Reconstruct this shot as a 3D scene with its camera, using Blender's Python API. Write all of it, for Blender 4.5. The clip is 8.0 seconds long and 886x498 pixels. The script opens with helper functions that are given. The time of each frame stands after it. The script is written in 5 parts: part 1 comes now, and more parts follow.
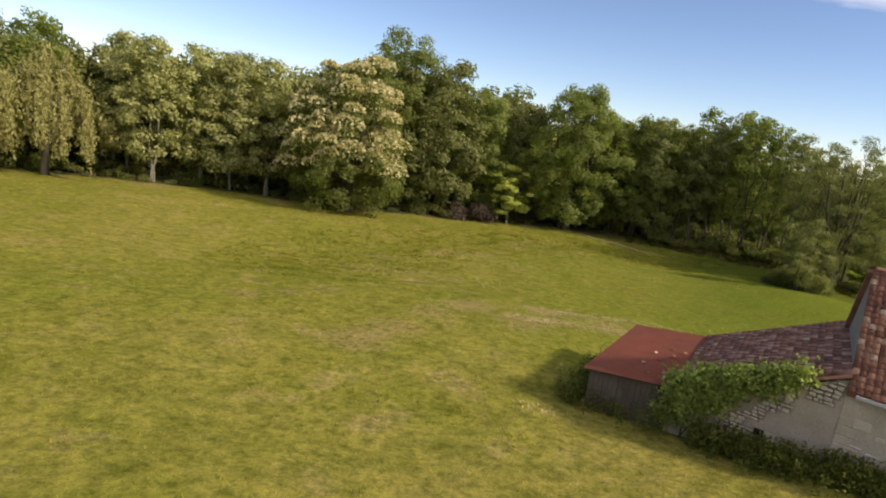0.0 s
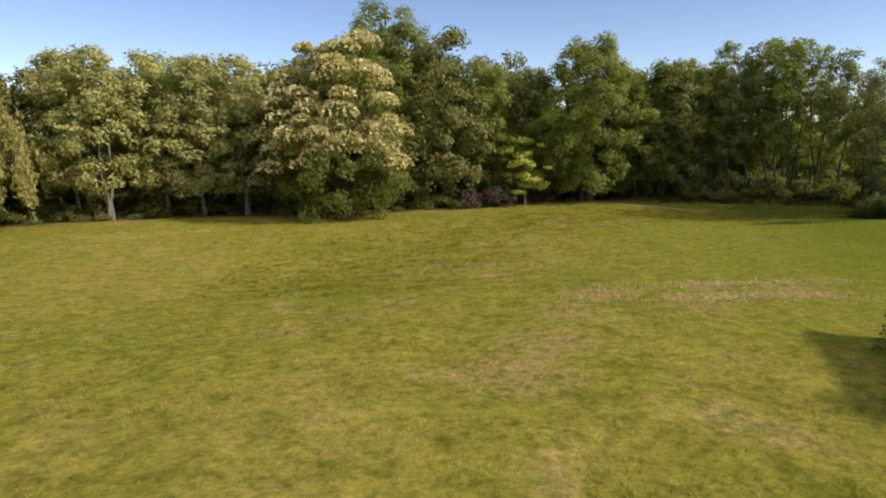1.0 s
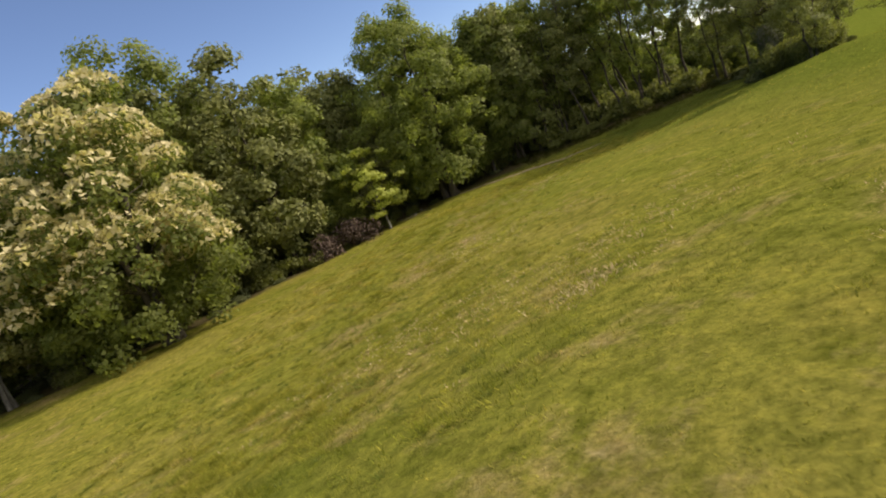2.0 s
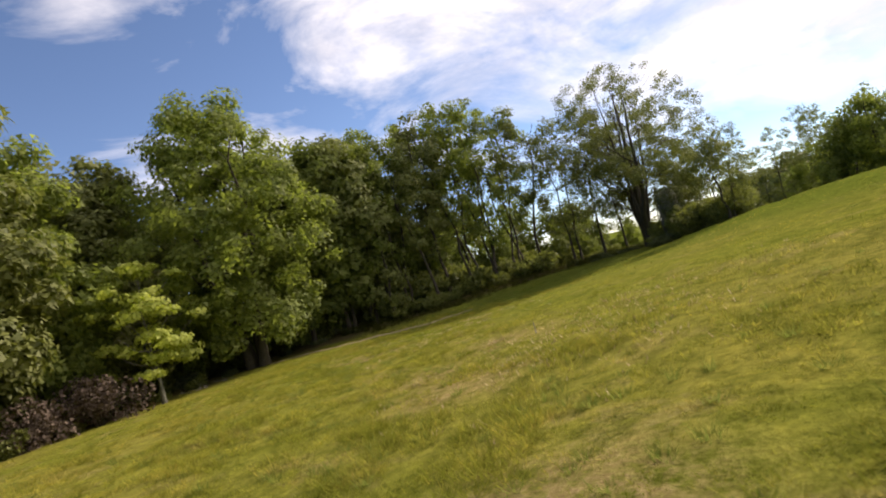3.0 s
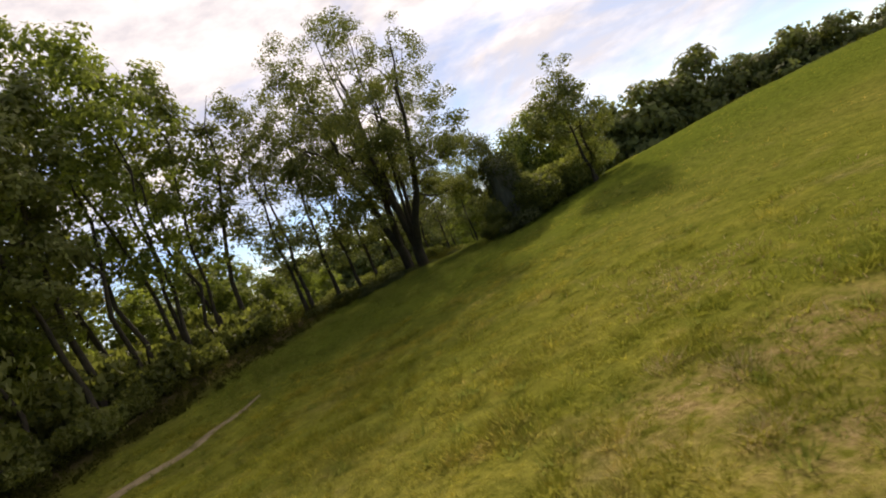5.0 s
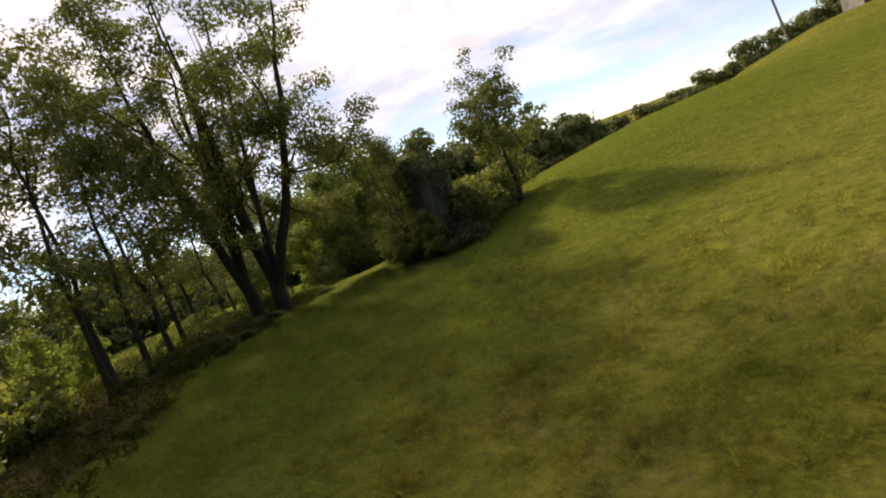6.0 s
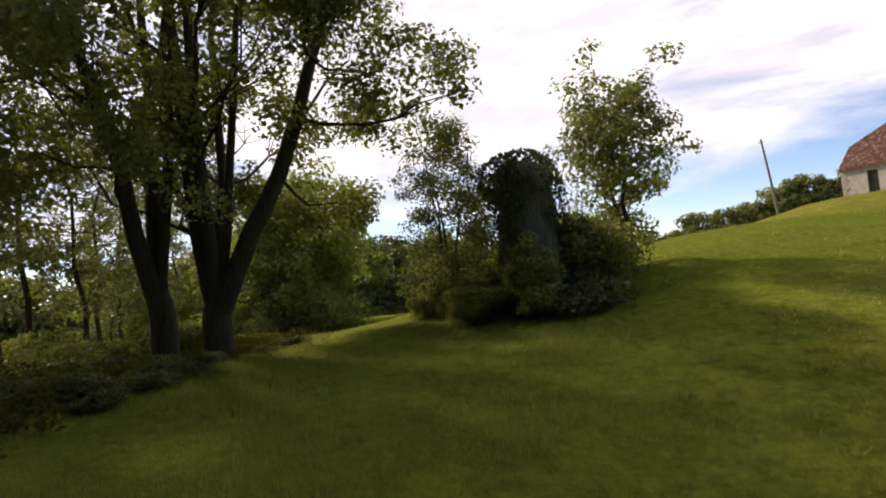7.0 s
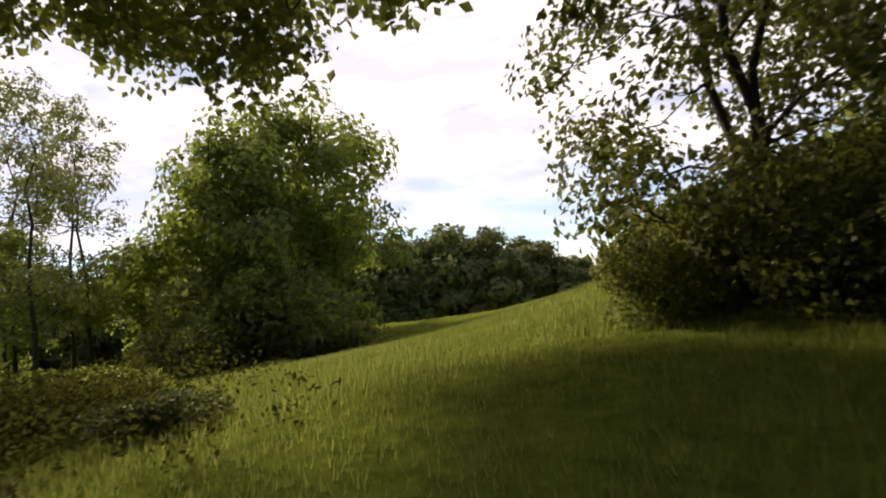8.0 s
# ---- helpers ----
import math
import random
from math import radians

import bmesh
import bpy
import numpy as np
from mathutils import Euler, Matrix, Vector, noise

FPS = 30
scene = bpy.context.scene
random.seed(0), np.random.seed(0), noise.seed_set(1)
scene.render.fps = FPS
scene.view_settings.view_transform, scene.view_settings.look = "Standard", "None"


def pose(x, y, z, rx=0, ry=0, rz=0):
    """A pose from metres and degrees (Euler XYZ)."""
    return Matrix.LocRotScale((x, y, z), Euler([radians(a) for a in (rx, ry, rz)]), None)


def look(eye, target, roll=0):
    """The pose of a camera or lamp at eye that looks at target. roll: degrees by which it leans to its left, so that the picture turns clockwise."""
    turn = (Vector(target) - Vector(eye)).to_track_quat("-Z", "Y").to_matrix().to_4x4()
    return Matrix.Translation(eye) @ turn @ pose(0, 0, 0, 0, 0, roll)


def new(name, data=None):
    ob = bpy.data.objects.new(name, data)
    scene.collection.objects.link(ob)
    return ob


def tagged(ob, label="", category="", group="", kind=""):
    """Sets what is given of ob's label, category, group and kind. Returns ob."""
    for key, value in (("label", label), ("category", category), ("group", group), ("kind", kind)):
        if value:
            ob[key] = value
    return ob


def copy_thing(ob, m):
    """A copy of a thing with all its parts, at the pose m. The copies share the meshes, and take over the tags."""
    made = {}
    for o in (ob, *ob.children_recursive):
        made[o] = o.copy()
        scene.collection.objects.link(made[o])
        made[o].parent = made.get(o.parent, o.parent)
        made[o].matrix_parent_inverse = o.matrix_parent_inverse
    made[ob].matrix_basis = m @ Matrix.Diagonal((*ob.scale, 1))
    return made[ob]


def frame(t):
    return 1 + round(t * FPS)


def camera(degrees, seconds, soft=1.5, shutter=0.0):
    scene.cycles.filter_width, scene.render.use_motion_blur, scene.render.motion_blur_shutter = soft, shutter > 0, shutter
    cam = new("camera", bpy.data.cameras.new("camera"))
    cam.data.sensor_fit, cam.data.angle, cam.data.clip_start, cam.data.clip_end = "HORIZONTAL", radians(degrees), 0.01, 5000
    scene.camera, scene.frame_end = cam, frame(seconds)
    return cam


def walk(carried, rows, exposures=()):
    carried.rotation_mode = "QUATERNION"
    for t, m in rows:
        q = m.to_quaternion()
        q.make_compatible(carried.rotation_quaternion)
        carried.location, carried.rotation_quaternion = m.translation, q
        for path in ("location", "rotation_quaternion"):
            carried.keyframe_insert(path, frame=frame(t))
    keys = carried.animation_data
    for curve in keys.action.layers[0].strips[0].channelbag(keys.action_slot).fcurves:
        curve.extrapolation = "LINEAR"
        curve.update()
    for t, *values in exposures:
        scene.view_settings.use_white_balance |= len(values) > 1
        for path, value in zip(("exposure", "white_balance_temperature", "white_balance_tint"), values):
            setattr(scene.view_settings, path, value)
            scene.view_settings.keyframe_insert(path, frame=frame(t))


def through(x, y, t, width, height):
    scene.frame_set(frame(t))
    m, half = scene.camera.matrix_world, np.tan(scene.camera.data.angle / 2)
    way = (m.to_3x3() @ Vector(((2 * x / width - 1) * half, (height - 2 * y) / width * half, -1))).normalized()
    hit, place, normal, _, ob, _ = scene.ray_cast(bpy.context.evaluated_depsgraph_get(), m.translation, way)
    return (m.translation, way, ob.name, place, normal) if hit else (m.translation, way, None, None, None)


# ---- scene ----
cam = camera(73.45, 8.0, soft=1.9, shutter=0.05)
PATH = [
    (0, pose(0.000, 0.000, 14.000, 77.38, -7.44, 0.00)),
    (0.2, pose(-1.148, 1.270, 13.094, 76.05, -4.81, -1.57)),
    (0.5, pose(-3.191, 4.071, 11.519, 75.88, -0.04, -4.28)),
    (0.8, pose(-4.753, 7.922, 10.890, 76.48, 1.63, -4.79)),
    (1, pose(-5.633, 10.674, 10.308, 78.07, 1.07, -4.69)),
    (1.5, pose(-8.025, 19.008, 9.308, 76.99, 16.69, -14.86)),
    (1.7, pose(-8.824, 22.575, 8.784, 75.48, 22.98, -21.54)),
    (2.8, pose(-8.629, 47.757, 2.920, 94.23, 9.76, -47.53)),
    (3, pose(-8.099, 51.020, 2.814, 92.47, 14.74, -54.66)),
    (3.5, pose(-4.392, 58.638, 3.721, 86.90, 16.77, -67.62)),
    (4, pose(-0.290, 65.240, 2.782, 91.34, 16.23, -77.21)),
    (4.5, pose(4.482, 71.357, 2.640, 88.40, 12.87, -92.06)),
    (5, pose(9.794, 77.158, 2.732, 87.21, 23.11, -109.30)),
    (5.2, pose(12.322, 79.163, 2.813, 86.07, 24.60, -116.60)),
    (6.3, pose(26.883, 83.066, 3.934, 83.56, 20.57, -150.66)),
    (6.5, pose(28.944, 82.040, 3.743, 84.39, 21.13, -153.91)),
    (6.8, pose(32.483, 79.554, 2.759, 87.88, 14.15, -154.93)),
    (7, pose(34.780, 77.577, 2.089, 92.05, 5.98, -153.64)),
    (7.3, pose(37.760, 74.367, 1.503, 94.91, 3.53, -154.27)),
    (7.5, pose(38.940, 72.507, 1.522, 94.35, 3.83, -153.98)),
    (7.7, pose(39.974, 71.104, 1.508, 94.16, 5.17, -154.31)),
    (7.9, pose(41.643, 68.737, 1.346, 93.16, 6.84, -154.30)),
    (8, pose(42.407, 67.455, 1.271, 92.86, 5.94, -154.09)),
]
walk(cam, PATH, exposures=((0.0, 0.68, 6800, 19), (1.5, 0.70, 6800, 20), (3.0, 0.80, 6850, 19), (4.0, 0.67, 6950, 20), (5.0, 0.50, 7050, 20),
                           (6.3, 0.63, 6950, 22), (6.8, 0.69, 6900, 22), (7.4, 0.68, 6800, 22), (8.0, 0.70, 6900, 21)))

# ---------------------------------------------------------------- light
SUN_AZ, SUN_EL = 114.0, 33.0           # degrees clockwise from +y, and above the horizon


def build_world():
    w = bpy.data.worlds.new("sky")
    w.use_nodes = True
    scene.world = w
    nt = w.node_tree
    n = nt.nodes
    n.clear()
    out = n.new("ShaderNodeOutputWorld")
    bg = n.new("ShaderNodeBackground")
    bg.inputs["Strength"].default_value = 0.097
    sky = n.new("ShaderNodeTexSky")
    sky.sky_type = "NISHITA"
    sky.sun_disc = False
    sky.sun_elevation = radians(SUN_EL)
    sky.sun_rotation = radians(SUN_AZ)
    sky.air_density, sky.dust_density, sky.ozone_density = 0.75, 0.02, 3.2
    tc = n.new("ShaderNodeTexCoord")
    mp = n.new("ShaderNodeMapping")
    mp.inputs["Scale"].default_value = (1.3, 2.2, 5.0)
    mp.inputs["Rotation"].default_value = (0.0, 0.25, 0.5)
    nz = n.new("ShaderNodeTexNoise")
    nz.inputs["Scale"].default_value = 1.5
    nz.inputs["Detail"].default_value = 8.0
    nz.inputs["Roughness"].default_value = 0.58
    nz.inputs["Distortion"].default_value = 0.5
    nt.links.new(tc.outputs["Generated"], mp.inputs["Vector"])
    nt.links.new(mp.outputs["Vector"], nz.inputs["Vector"])
    # the cloud sheet thickens towards the sun's side of the sky
    dot = n.new("ShaderNodeVectorMath")
    dot.operation = "DOT_PRODUCT"
    a = radians(140)
    dot.inputs[1].default_value = (math.sin(a), math.cos(a), 0.45)
    nt.links.new(tc.outputs["Generated"], dot.inputs[0])
    ma = n.new("ShaderNodeMath")
    ma.operation = "MULTIPLY_ADD"
    ma.inputs[1].default_value = 0.42
    cap = n.new("ShaderNodeMath")
    cap.operation = "MINIMUM"
    cap.inputs[1].default_value = 0.62
    nt.links.new(dot.outputs["Value"], cap.inputs[0])
    nt.links.new(cap.outputs["Value"], ma.inputs[0])
    nt.links.new(nz.outputs["Fac"], ma.inputs[2])
    # and thins out just above the horizon
    sep = n.new("ShaderNodeSeparateXYZ")
    nt.links.new(tc.outputs["Generated"], sep.inputs[0])
    rng = n.new("ShaderNodeMapRange")
    rng.inputs["From Min"].default_value, rng.inputs["From Max"].default_value = 0.05, 0.22
    rng.inputs["To Min"].default_value, rng.inputs["To Max"].default_value = -0.32, 0.0
    nt.links.new(sep.outputs["Z"], rng.inputs["Value"])
    low = n.new("ShaderNodeMath")
    low.operation = "ADD"
    nt.links.new(ma.outputs["Value"], low.inputs[0])
    nt.links.new(rng.outputs["Result"], low.inputs[1])
    ramp = n.new("ShaderNodeValToRGB")
    ramp.color_ramp.elements[0].position = 0.47
    ramp.color_ramp.elements[0].color = (0, 0, 0, 1)
    ramp.color_ramp.elements[1].position = 0.74
    ramp.color_ramp.elements[1].color = (1, 1, 1, 1)
    nt.links.new(low.outputs["Value"], ramp.inputs["Fac"])
    mix = n.new("ShaderNodeMixRGB")
    shade = n.new("ShaderNodeValToRGB")
    shade.color_ramp.elements[0].position = 0.40
    shade.color_ramp.elements[0].color = (6.0, 6.1, 6.4, 1)
    shade.color_ramp.elements[1].position = 0.64
    shade.color_ramp.elements[1].color = (9.4, 9.2, 8.9, 1)
    nz2 = n.new("ShaderNodeTexNoise")
    nz2.inputs["Scale"].default_value = 3.2
    nz2.inputs["Detail"].default_value = 7.0
    nz2.inputs["Roughness"].default_value = 0.6
    nt.links.new(mp.outputs["Vector"], nz2.inputs["Vector"])
    nt.links.new(nz2.outputs["Fac"], shade.inputs["Fac"])
    nt.links.new(shade.outputs["Color"], mix.inputs["Color2"])
    nt.links.new(ramp.outputs["Color"], mix.inputs["Fac"])
    nt.links.new(sky.outputs["Color"], mix.inputs["Color1"])
    nt.links.new(mix.outputs["Color"], bg.inputs["Color"])
    nt.links.new(bg.outputs["Background"], out.inputs["Surface"])


build_world()
sun_data = bpy.data.lights.new("sun", "SUN")
sun_data.energy = 3.45
sun_data.angle = radians(4.0)
sun_data.color = (1.0, 0.92, 0.78)
sun = new("sun", sun_data)
_a, _e = radians(SUN_AZ), radians(SUN_EL)
sun.matrix_world = look((0, 0, 60), (-math.sin(_a) * math.cos(_e), -math.cos(_a) * math.cos(_e), 60 - math.sin(_e)))

# ---------------------------------------------------------------- materials
class Nodes:
    """A small helper for building a node material."""

    def __init__(self, name):
        self.mat = bpy.data.materials.new(name)
        self.mat.use_nodes = True
        self.nt = self.mat.node_tree
        self.n = self.nt.nodes
        self.n.clear()
        self.out = self.n.new("ShaderNodeOutputMaterial")

    def add(self, kind, **inputs):
        node = self.n.new(kind)
        for key, value in inputs.items():
            node.inputs[key.replace("_", " ")].default_value = value
        return node

    def link(self, a, b):
        self.nt.links.new(a, b)

    def noise(self, scale, detail=4.0, rough=0.55, vec=None):
        node = self.add("ShaderNodeTexNoise", Scale=scale, Detail=detail, Roughness=rough)
        if vec is not None:
            self.link(vec, node.inputs["Vector"])
        return node.outputs["Fac"]

    def ramp(self, fac, stops):
        node = self.n.new("ShaderNodeValToRGB")
        el = node.color_ramp.elements
        while len(el) < len(stops):
            el.new(0.5)
        for e, (p, c) in zip(el, stops):
            e.position, e.color = p, (*c, 1)
        self.link(fac, node.inputs["Fac"])
        return node.outputs["Color"]

    def mix(self, fac, a, b, kind="MIX"):
        node = self.n.new("ShaderNodeMixRGB")
        node.blend_type = kind
        for sock, v in (("Fac", fac), ("Color1", a), ("Color2", b)):
            if isinstance(v, (int, float)):
                node.inputs[sock].default_value = v
            elif isinstance(v, tuple):
                node.inputs[sock].default_value = (*v, 1)
            else:
                self.link(v, node.inputs[sock])
        return node.outputs["Color"]

    def math(self, op, a, b=0.0):
        node = self.n.new("ShaderNodeMath")
        node.operation = op
        for i, v in enumerate((a, b)):
            if isinstance(v, (int, float)):
                node.inputs[i].default_value = v
            else:
                self.link(v, node.inputs[i])
        return node.outputs["Value"]

    def place(self):
        return self.n.new("ShaderNodeNewGeometry").outputs["Position"]

    def local(self):
        return self.n.new("ShaderNodeTexCoord").outputs["Object"]

    def bump(self, height, strength, distance):
        node = self.add("ShaderNodeBump", Strength=strength, Distance=distance)
        self.link(height, node.inputs["Height"])
        return node.outputs["Normal"]

    def surface(self, color, rough=0.9, normal=None, metal=0.0, spec=0.3):
        b = self.n.new("ShaderNodeBsdfPrincipled")
        if isinstance(color, tuple):
            b.inputs["Base Color"].default_value = (*color, 1)
        else:
            self.link(color, b.inputs["Base Color"])
        if isinstance(rough, (int, float)):
            b.inputs["Roughness"].default_value = rough
        else:
            self.link(rough, b.inputs["Roughness"])
        b.inputs["Metallic"].default_value = metal
        b.inputs["Specular IOR Level"].default_value = spec
        if normal is not None:
            self.link(normal, b.inputs["Normal"])
        self.link(b.outputs["BSDF"], self.out.inputs["Surface"])
        return self.mat


def leaf_material(name, dark, light, through=0.5, gloss=0.6):
    """Leaves: each one its own tint, part of the light passing through."""
    m = Nodes(name)
    dark, light = [(1.02 * c[0], 1.03 * c[1], 1.2 * c[2]) for c in (dark, light)]
    geo = m.n.new("ShaderNodeNewGeometry")
    info = m.n.new("ShaderNodeObjectInfo")
    c = m.ramp(geo.outputs["Random Per Island"], [(0.0, dark), (0.75, light), (1.0, tuple(min(1, v * 1.15) for v in light))])
    big = m.noise(0.35, 2.0, 0.5, geo.outputs["Position"])
    c = m.mix(m.math("MULTIPLY", big, 0.4), c, tuple(v * 0.9 for v in dark))
    hue = m.add("ShaderNodeHueSaturation")
    m.link(c, hue.inputs["Color"])
    val = m.n.new("ShaderNodeMapRange")
    val.inputs["To Min"].default_value, val.inputs["To Max"].default_value = 0.82, 1.15
    m.link(info.outputs["Random"], val.inputs["Value"])
    m.link(val.outputs["Result"], hue.inputs["Value"])
    col = hue.outputs["Color"]
    d = m.n.new("ShaderNodeBsdfPrincipled")
    d.inputs["Roughness"].default_value = gloss
    d.inputs["Specular IOR Level"].default_value = 0.25
    t = m.n.new("ShaderNodeBsdfTranslucent")
    warm = m.mix(1.0, col, (1.18, 1.25, 0.7), "MULTIPLY")
    m.link(col, d.inputs["Base Color"])
    m.link(warm, t.inputs["Color"])
    mx = m.n.new("ShaderNodeMixShader")
    mx.inputs["Fac"].default_value = through
    m.link(d.outputs["BSDF"], mx.inputs[1])
    m.link(t.outputs["BSDF"], mx.inputs[2])
    m.link(mx.outputs["Shader"], m.out.inputs["Surface"])
    return m.mat


def bark_material(name, dark, light):
    m = Nodes(name)
    p = m.local()
    mp = m.add("ShaderNodeMapping", Scale=(1.0, 1.0, 0.22))
    m.link(p, mp.inputs["Vector"])
    f = m.noise(13.0, 7.0, 0.7, mp.outputs["Vector"])
    g = m.noise(1.2, 3.0, 0.5, p)
    c = m.ramp(f, [(0.3, dark), (0.7, light)])
    c = m.mix(m.math("MULTIPLY", g, 0.5), c, (0.05, 0.06, 0.03))
    return m.surface(c, 0.95, m.bump(f, 1.0, 0.07))


def meadow_colour(m, p):
    """Green and dried grass in patches, shared by the sward and its blades."""
    big = m.noise(0.055, 5.0, 0.6, p)
    mid = m.noise(0.30, 5.0, 0.62, p)
    tuss = m.noise(1.15, 4.0, 0.6, p)
    mp = m.add("ShaderNodeMapping", Scale=(0.45, 1.0, 1.0), Rotation=(0, 0, 0.75))
    m.link(p, mp.inputs["Vector"])
    streak = m.noise(1.1, 5.0, 0.65, mp.outputs["Vector"])
    c = m.ramp(big, [(0.34, (0.138, 0.152, 0.023)), (0.50, (0.172, 0.170, 0.029)), (0.66, (0.218, 0.192, 0.046))])
    c = m.mix(m.ramp(mid, [(0.46, (0, 0, 0)), (0.70, (0.6,) * 3)]), c, (0.212, 0.190, 0.038))
    dry = m.noise(0.42, 7.0, 0.72, p)
    c = m.mix(m.ramp(dry, [(0.54, (0, 0, 0)), (0.69, (0.72,) * 3)]), c, m.ramp(m.noise(5.0, 5.0, 0.7, p), [(0.35, (0.190, 0.140, 0.052)), (0.5, (0.265, 0.205, 0.082)), (0.68, (0.400, 0.310, 0.160))]))
    # shade of hollows and light on tuft tops, multiplied into the colour
    tuft_shade = m.noise(3.2, 4.0, 0.6, p)
    c = m.mix(0.8, c, m.ramp(tuft_shade, [(0.32, (0.55, 0.60, 0.50)), (0.5, (1, 1, 1)), (0.68, (1.30, 1.27, 1.15))]), "MULTIPLY")
    c = m.mix(m.ramp(streak, [(0.50, (0, 0, 0)), (0.76, (0.4,) * 3)]), c, (0.105, 0.117, 0.014))
    c = m.mix(0.75, c, m.ramp(tuss, [(0.30, (0.62, 0.68, 0.52)), (0.50, (1, 1, 1)), (0.70, (1.30, 1.24, 1.2))]), "MULTIPLY")
    return c, streak, tuss


def field_material():
    m = Nodes("meadow_ground")
    p = m.place()
    c, streak, tuss = meadow_colour(m, p)
    fine = m.noise(9.0, 6.0, 0.75, p)
    c = m.mix(0.9, c, m.ramp(fine, [(0.25, (0.52, 0.55, 0.45)), (0.55, (1, 1, 1)), (0.80, (1.5, 1.42, 1.3))]), "MULTIPLY")
    h = m.math("ADD", m.math("MULTIPLY", fine, 0.5), m.math("ADD", streak, tuss))
    lush = m.n.new("ShaderNodeAttribute")
    lush.attribute_name = "lush"
    green = m.mix(0.7, (0.098, 0.128, 0.017), m.ramp(fine, [(0.25, (0.6, 0.62, 0.5)), (0.55, (1, 1, 1)), (0.8, (1.35, 1.3, 1.2))]), "MULTIPLY")
    sod = m.noise(4.2, 5.0, 0.7, p)
    green = m.mix(0.9, green, m.ramp(sod, [(0.34, (0.58, 0.62, 0.60)), (0.5, (1, 1, 1)), (0.66, (1.45, 1.35, 1.25))]), "MULTIPLY")
    c = m.mix(m.math("MULTIPLY", lush.outputs["Fac"], 0.88), c, green)
    # leaf litter, whose dark tone also adds tree shade over the eastern grass
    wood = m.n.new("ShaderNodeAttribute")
    wood.attribute_name = "shaded_wood_floor"
    litter_shade = m.ramp(fine, [(0.3, (0.040, 0.036, 0.016)), (0.55, (0.075, 0.062, 0.028)), (0.78, (0.100, 0.095, 0.034))])
    c = m.mix(wood.outputs["Fac"], c, litter_shade)
    straw = m.n.new("ShaderNodeAttribute")
    straw.attribute_name = "dry_patch"
    clump = m.noise(3.2, 5.0, 0.75, p)
    amount = m.math("MULTIPLY", straw.outputs["Fac"], m.ramp(clump, [(0.40, (0.0,) * 3), (0.60, (0.85,) * 3)]))
    c = m.mix(amount, c, m.ramp(fine, [(0.28, (0.12, 0.085, 0.035)), (0.5, (0.25, 0.178, 0.080)), (0.75, (0.40, 0.295, 0.16))]))
    return m.surface(c, 1.0, m.bump(h, 0.8, 0.10), spec=0.0)


def grass_material(name, stops=None, through=0.55):
    """Blades; with no colours given they take the meadow's own patches."""
    m = Nodes(name)
    geo = m.n.new("ShaderNodeNewGeometry")
    rnd = geo.outputs["Random Per Island"]
    if stops:
        c = m.ramp(rnd, stops)
    else:
        c, _, _ = meadow_colour(m, geo.outputs["Position"])
        c = m.mix(1.0, c, m.ramp(rnd, [(0.0, (1.05, 1.18, 0.85)), (0.5, (1.45, 1.52, 1.2)), (0.85, (1.85, 1.80, 1.55)), (1.0, (2.4, 2.1, 2.2))]), "MULTIPLY")
    d = m.n.new("ShaderNodeBsdfDiffuse")
    t = m.n.new("ShaderNodeBsdfTranslucent")
    mx = m.n.new("ShaderNodeMixShader")
    mx.inputs["Fac"].default_value = through
    m.link(c, d.inputs["Color"])
    m.link(c, t.inputs["Color"])
    m.link(d.outputs["BSDF"], mx.inputs[1])
    m.link(t.outputs["BSDF"], mx.inputs[2])
    m.link(mx.outputs["Shader"], m.out.inputs["Surface"])
    return m.mat


def mottled(name, c1, c2, scale=3.0, fine=25.0, rough=0.9, bump=0.4, dist=0.02, stain=None, metal=0.0):
    m = Nodes(name)
    p = m.local()
    a = m.noise(scale, 5.0, 0.6, p)
    b = m.noise(fine, 5.0, 0.65, p)
    c = m.ramp(a, [(0.3, c1), (0.7, c2)])
    c = m.mix(0.5, c, m.ramp(b, [(0.3, (0.6,) * 3), (0.7, (1.25,) * 3)]), "MULTIPLY")
    if stain:
        s = m.noise(scale * 0.6, 6.0, 0.7, p)
        c = m.mix(m.ramp(s, [(0.52, (0, 0, 0)), (0.72, (0.85,) * 3)]), c, stain)
    return m.surface(c, rough, m.bump(b, bump, dist), metal=metal)


def tile_material():
    m = Nodes("clay_tile")
    info = m.n.new("ShaderNodeObjectInfo")
    geo = m.n.new("ShaderNodeNewGeometry")
    r = m.math("FRACT", m.math("ADD", info.outputs["Random"], geo.outputs["Random Per Island"]))
    c = m.ramp(r, [(0.0, (0.090, 0.040, 0.030)), (0.35, (0.165, 0.066, 0.042)), (0.62, (0.240, 0.110, 0.070)), (0.84, (0.32, 0.17, 0.115)), (1.0, (0.46, 0.34, 0.25))])
    f = m.noise(9.0, 6.0, 0.7, geo.outputs["Position"])
    c = m.mix(m.ramp(f, [(0.50, (0, 0, 0)), (0.70, (0.8,) * 3)]), c, (0.30, 0.17, 0.12))
    moss = m.noise(1.4, 5.0, 0.7, geo.outputs["Position"])
    c = m.mix(m.ramp(moss, [(0.45, (0, 0, 0)), (0.66, (0.7,) * 3)]), c, (0.110, 0.058, 0.042))
    return m.surface(c, 0.9, m.bump(f, 0.5, 0.02))


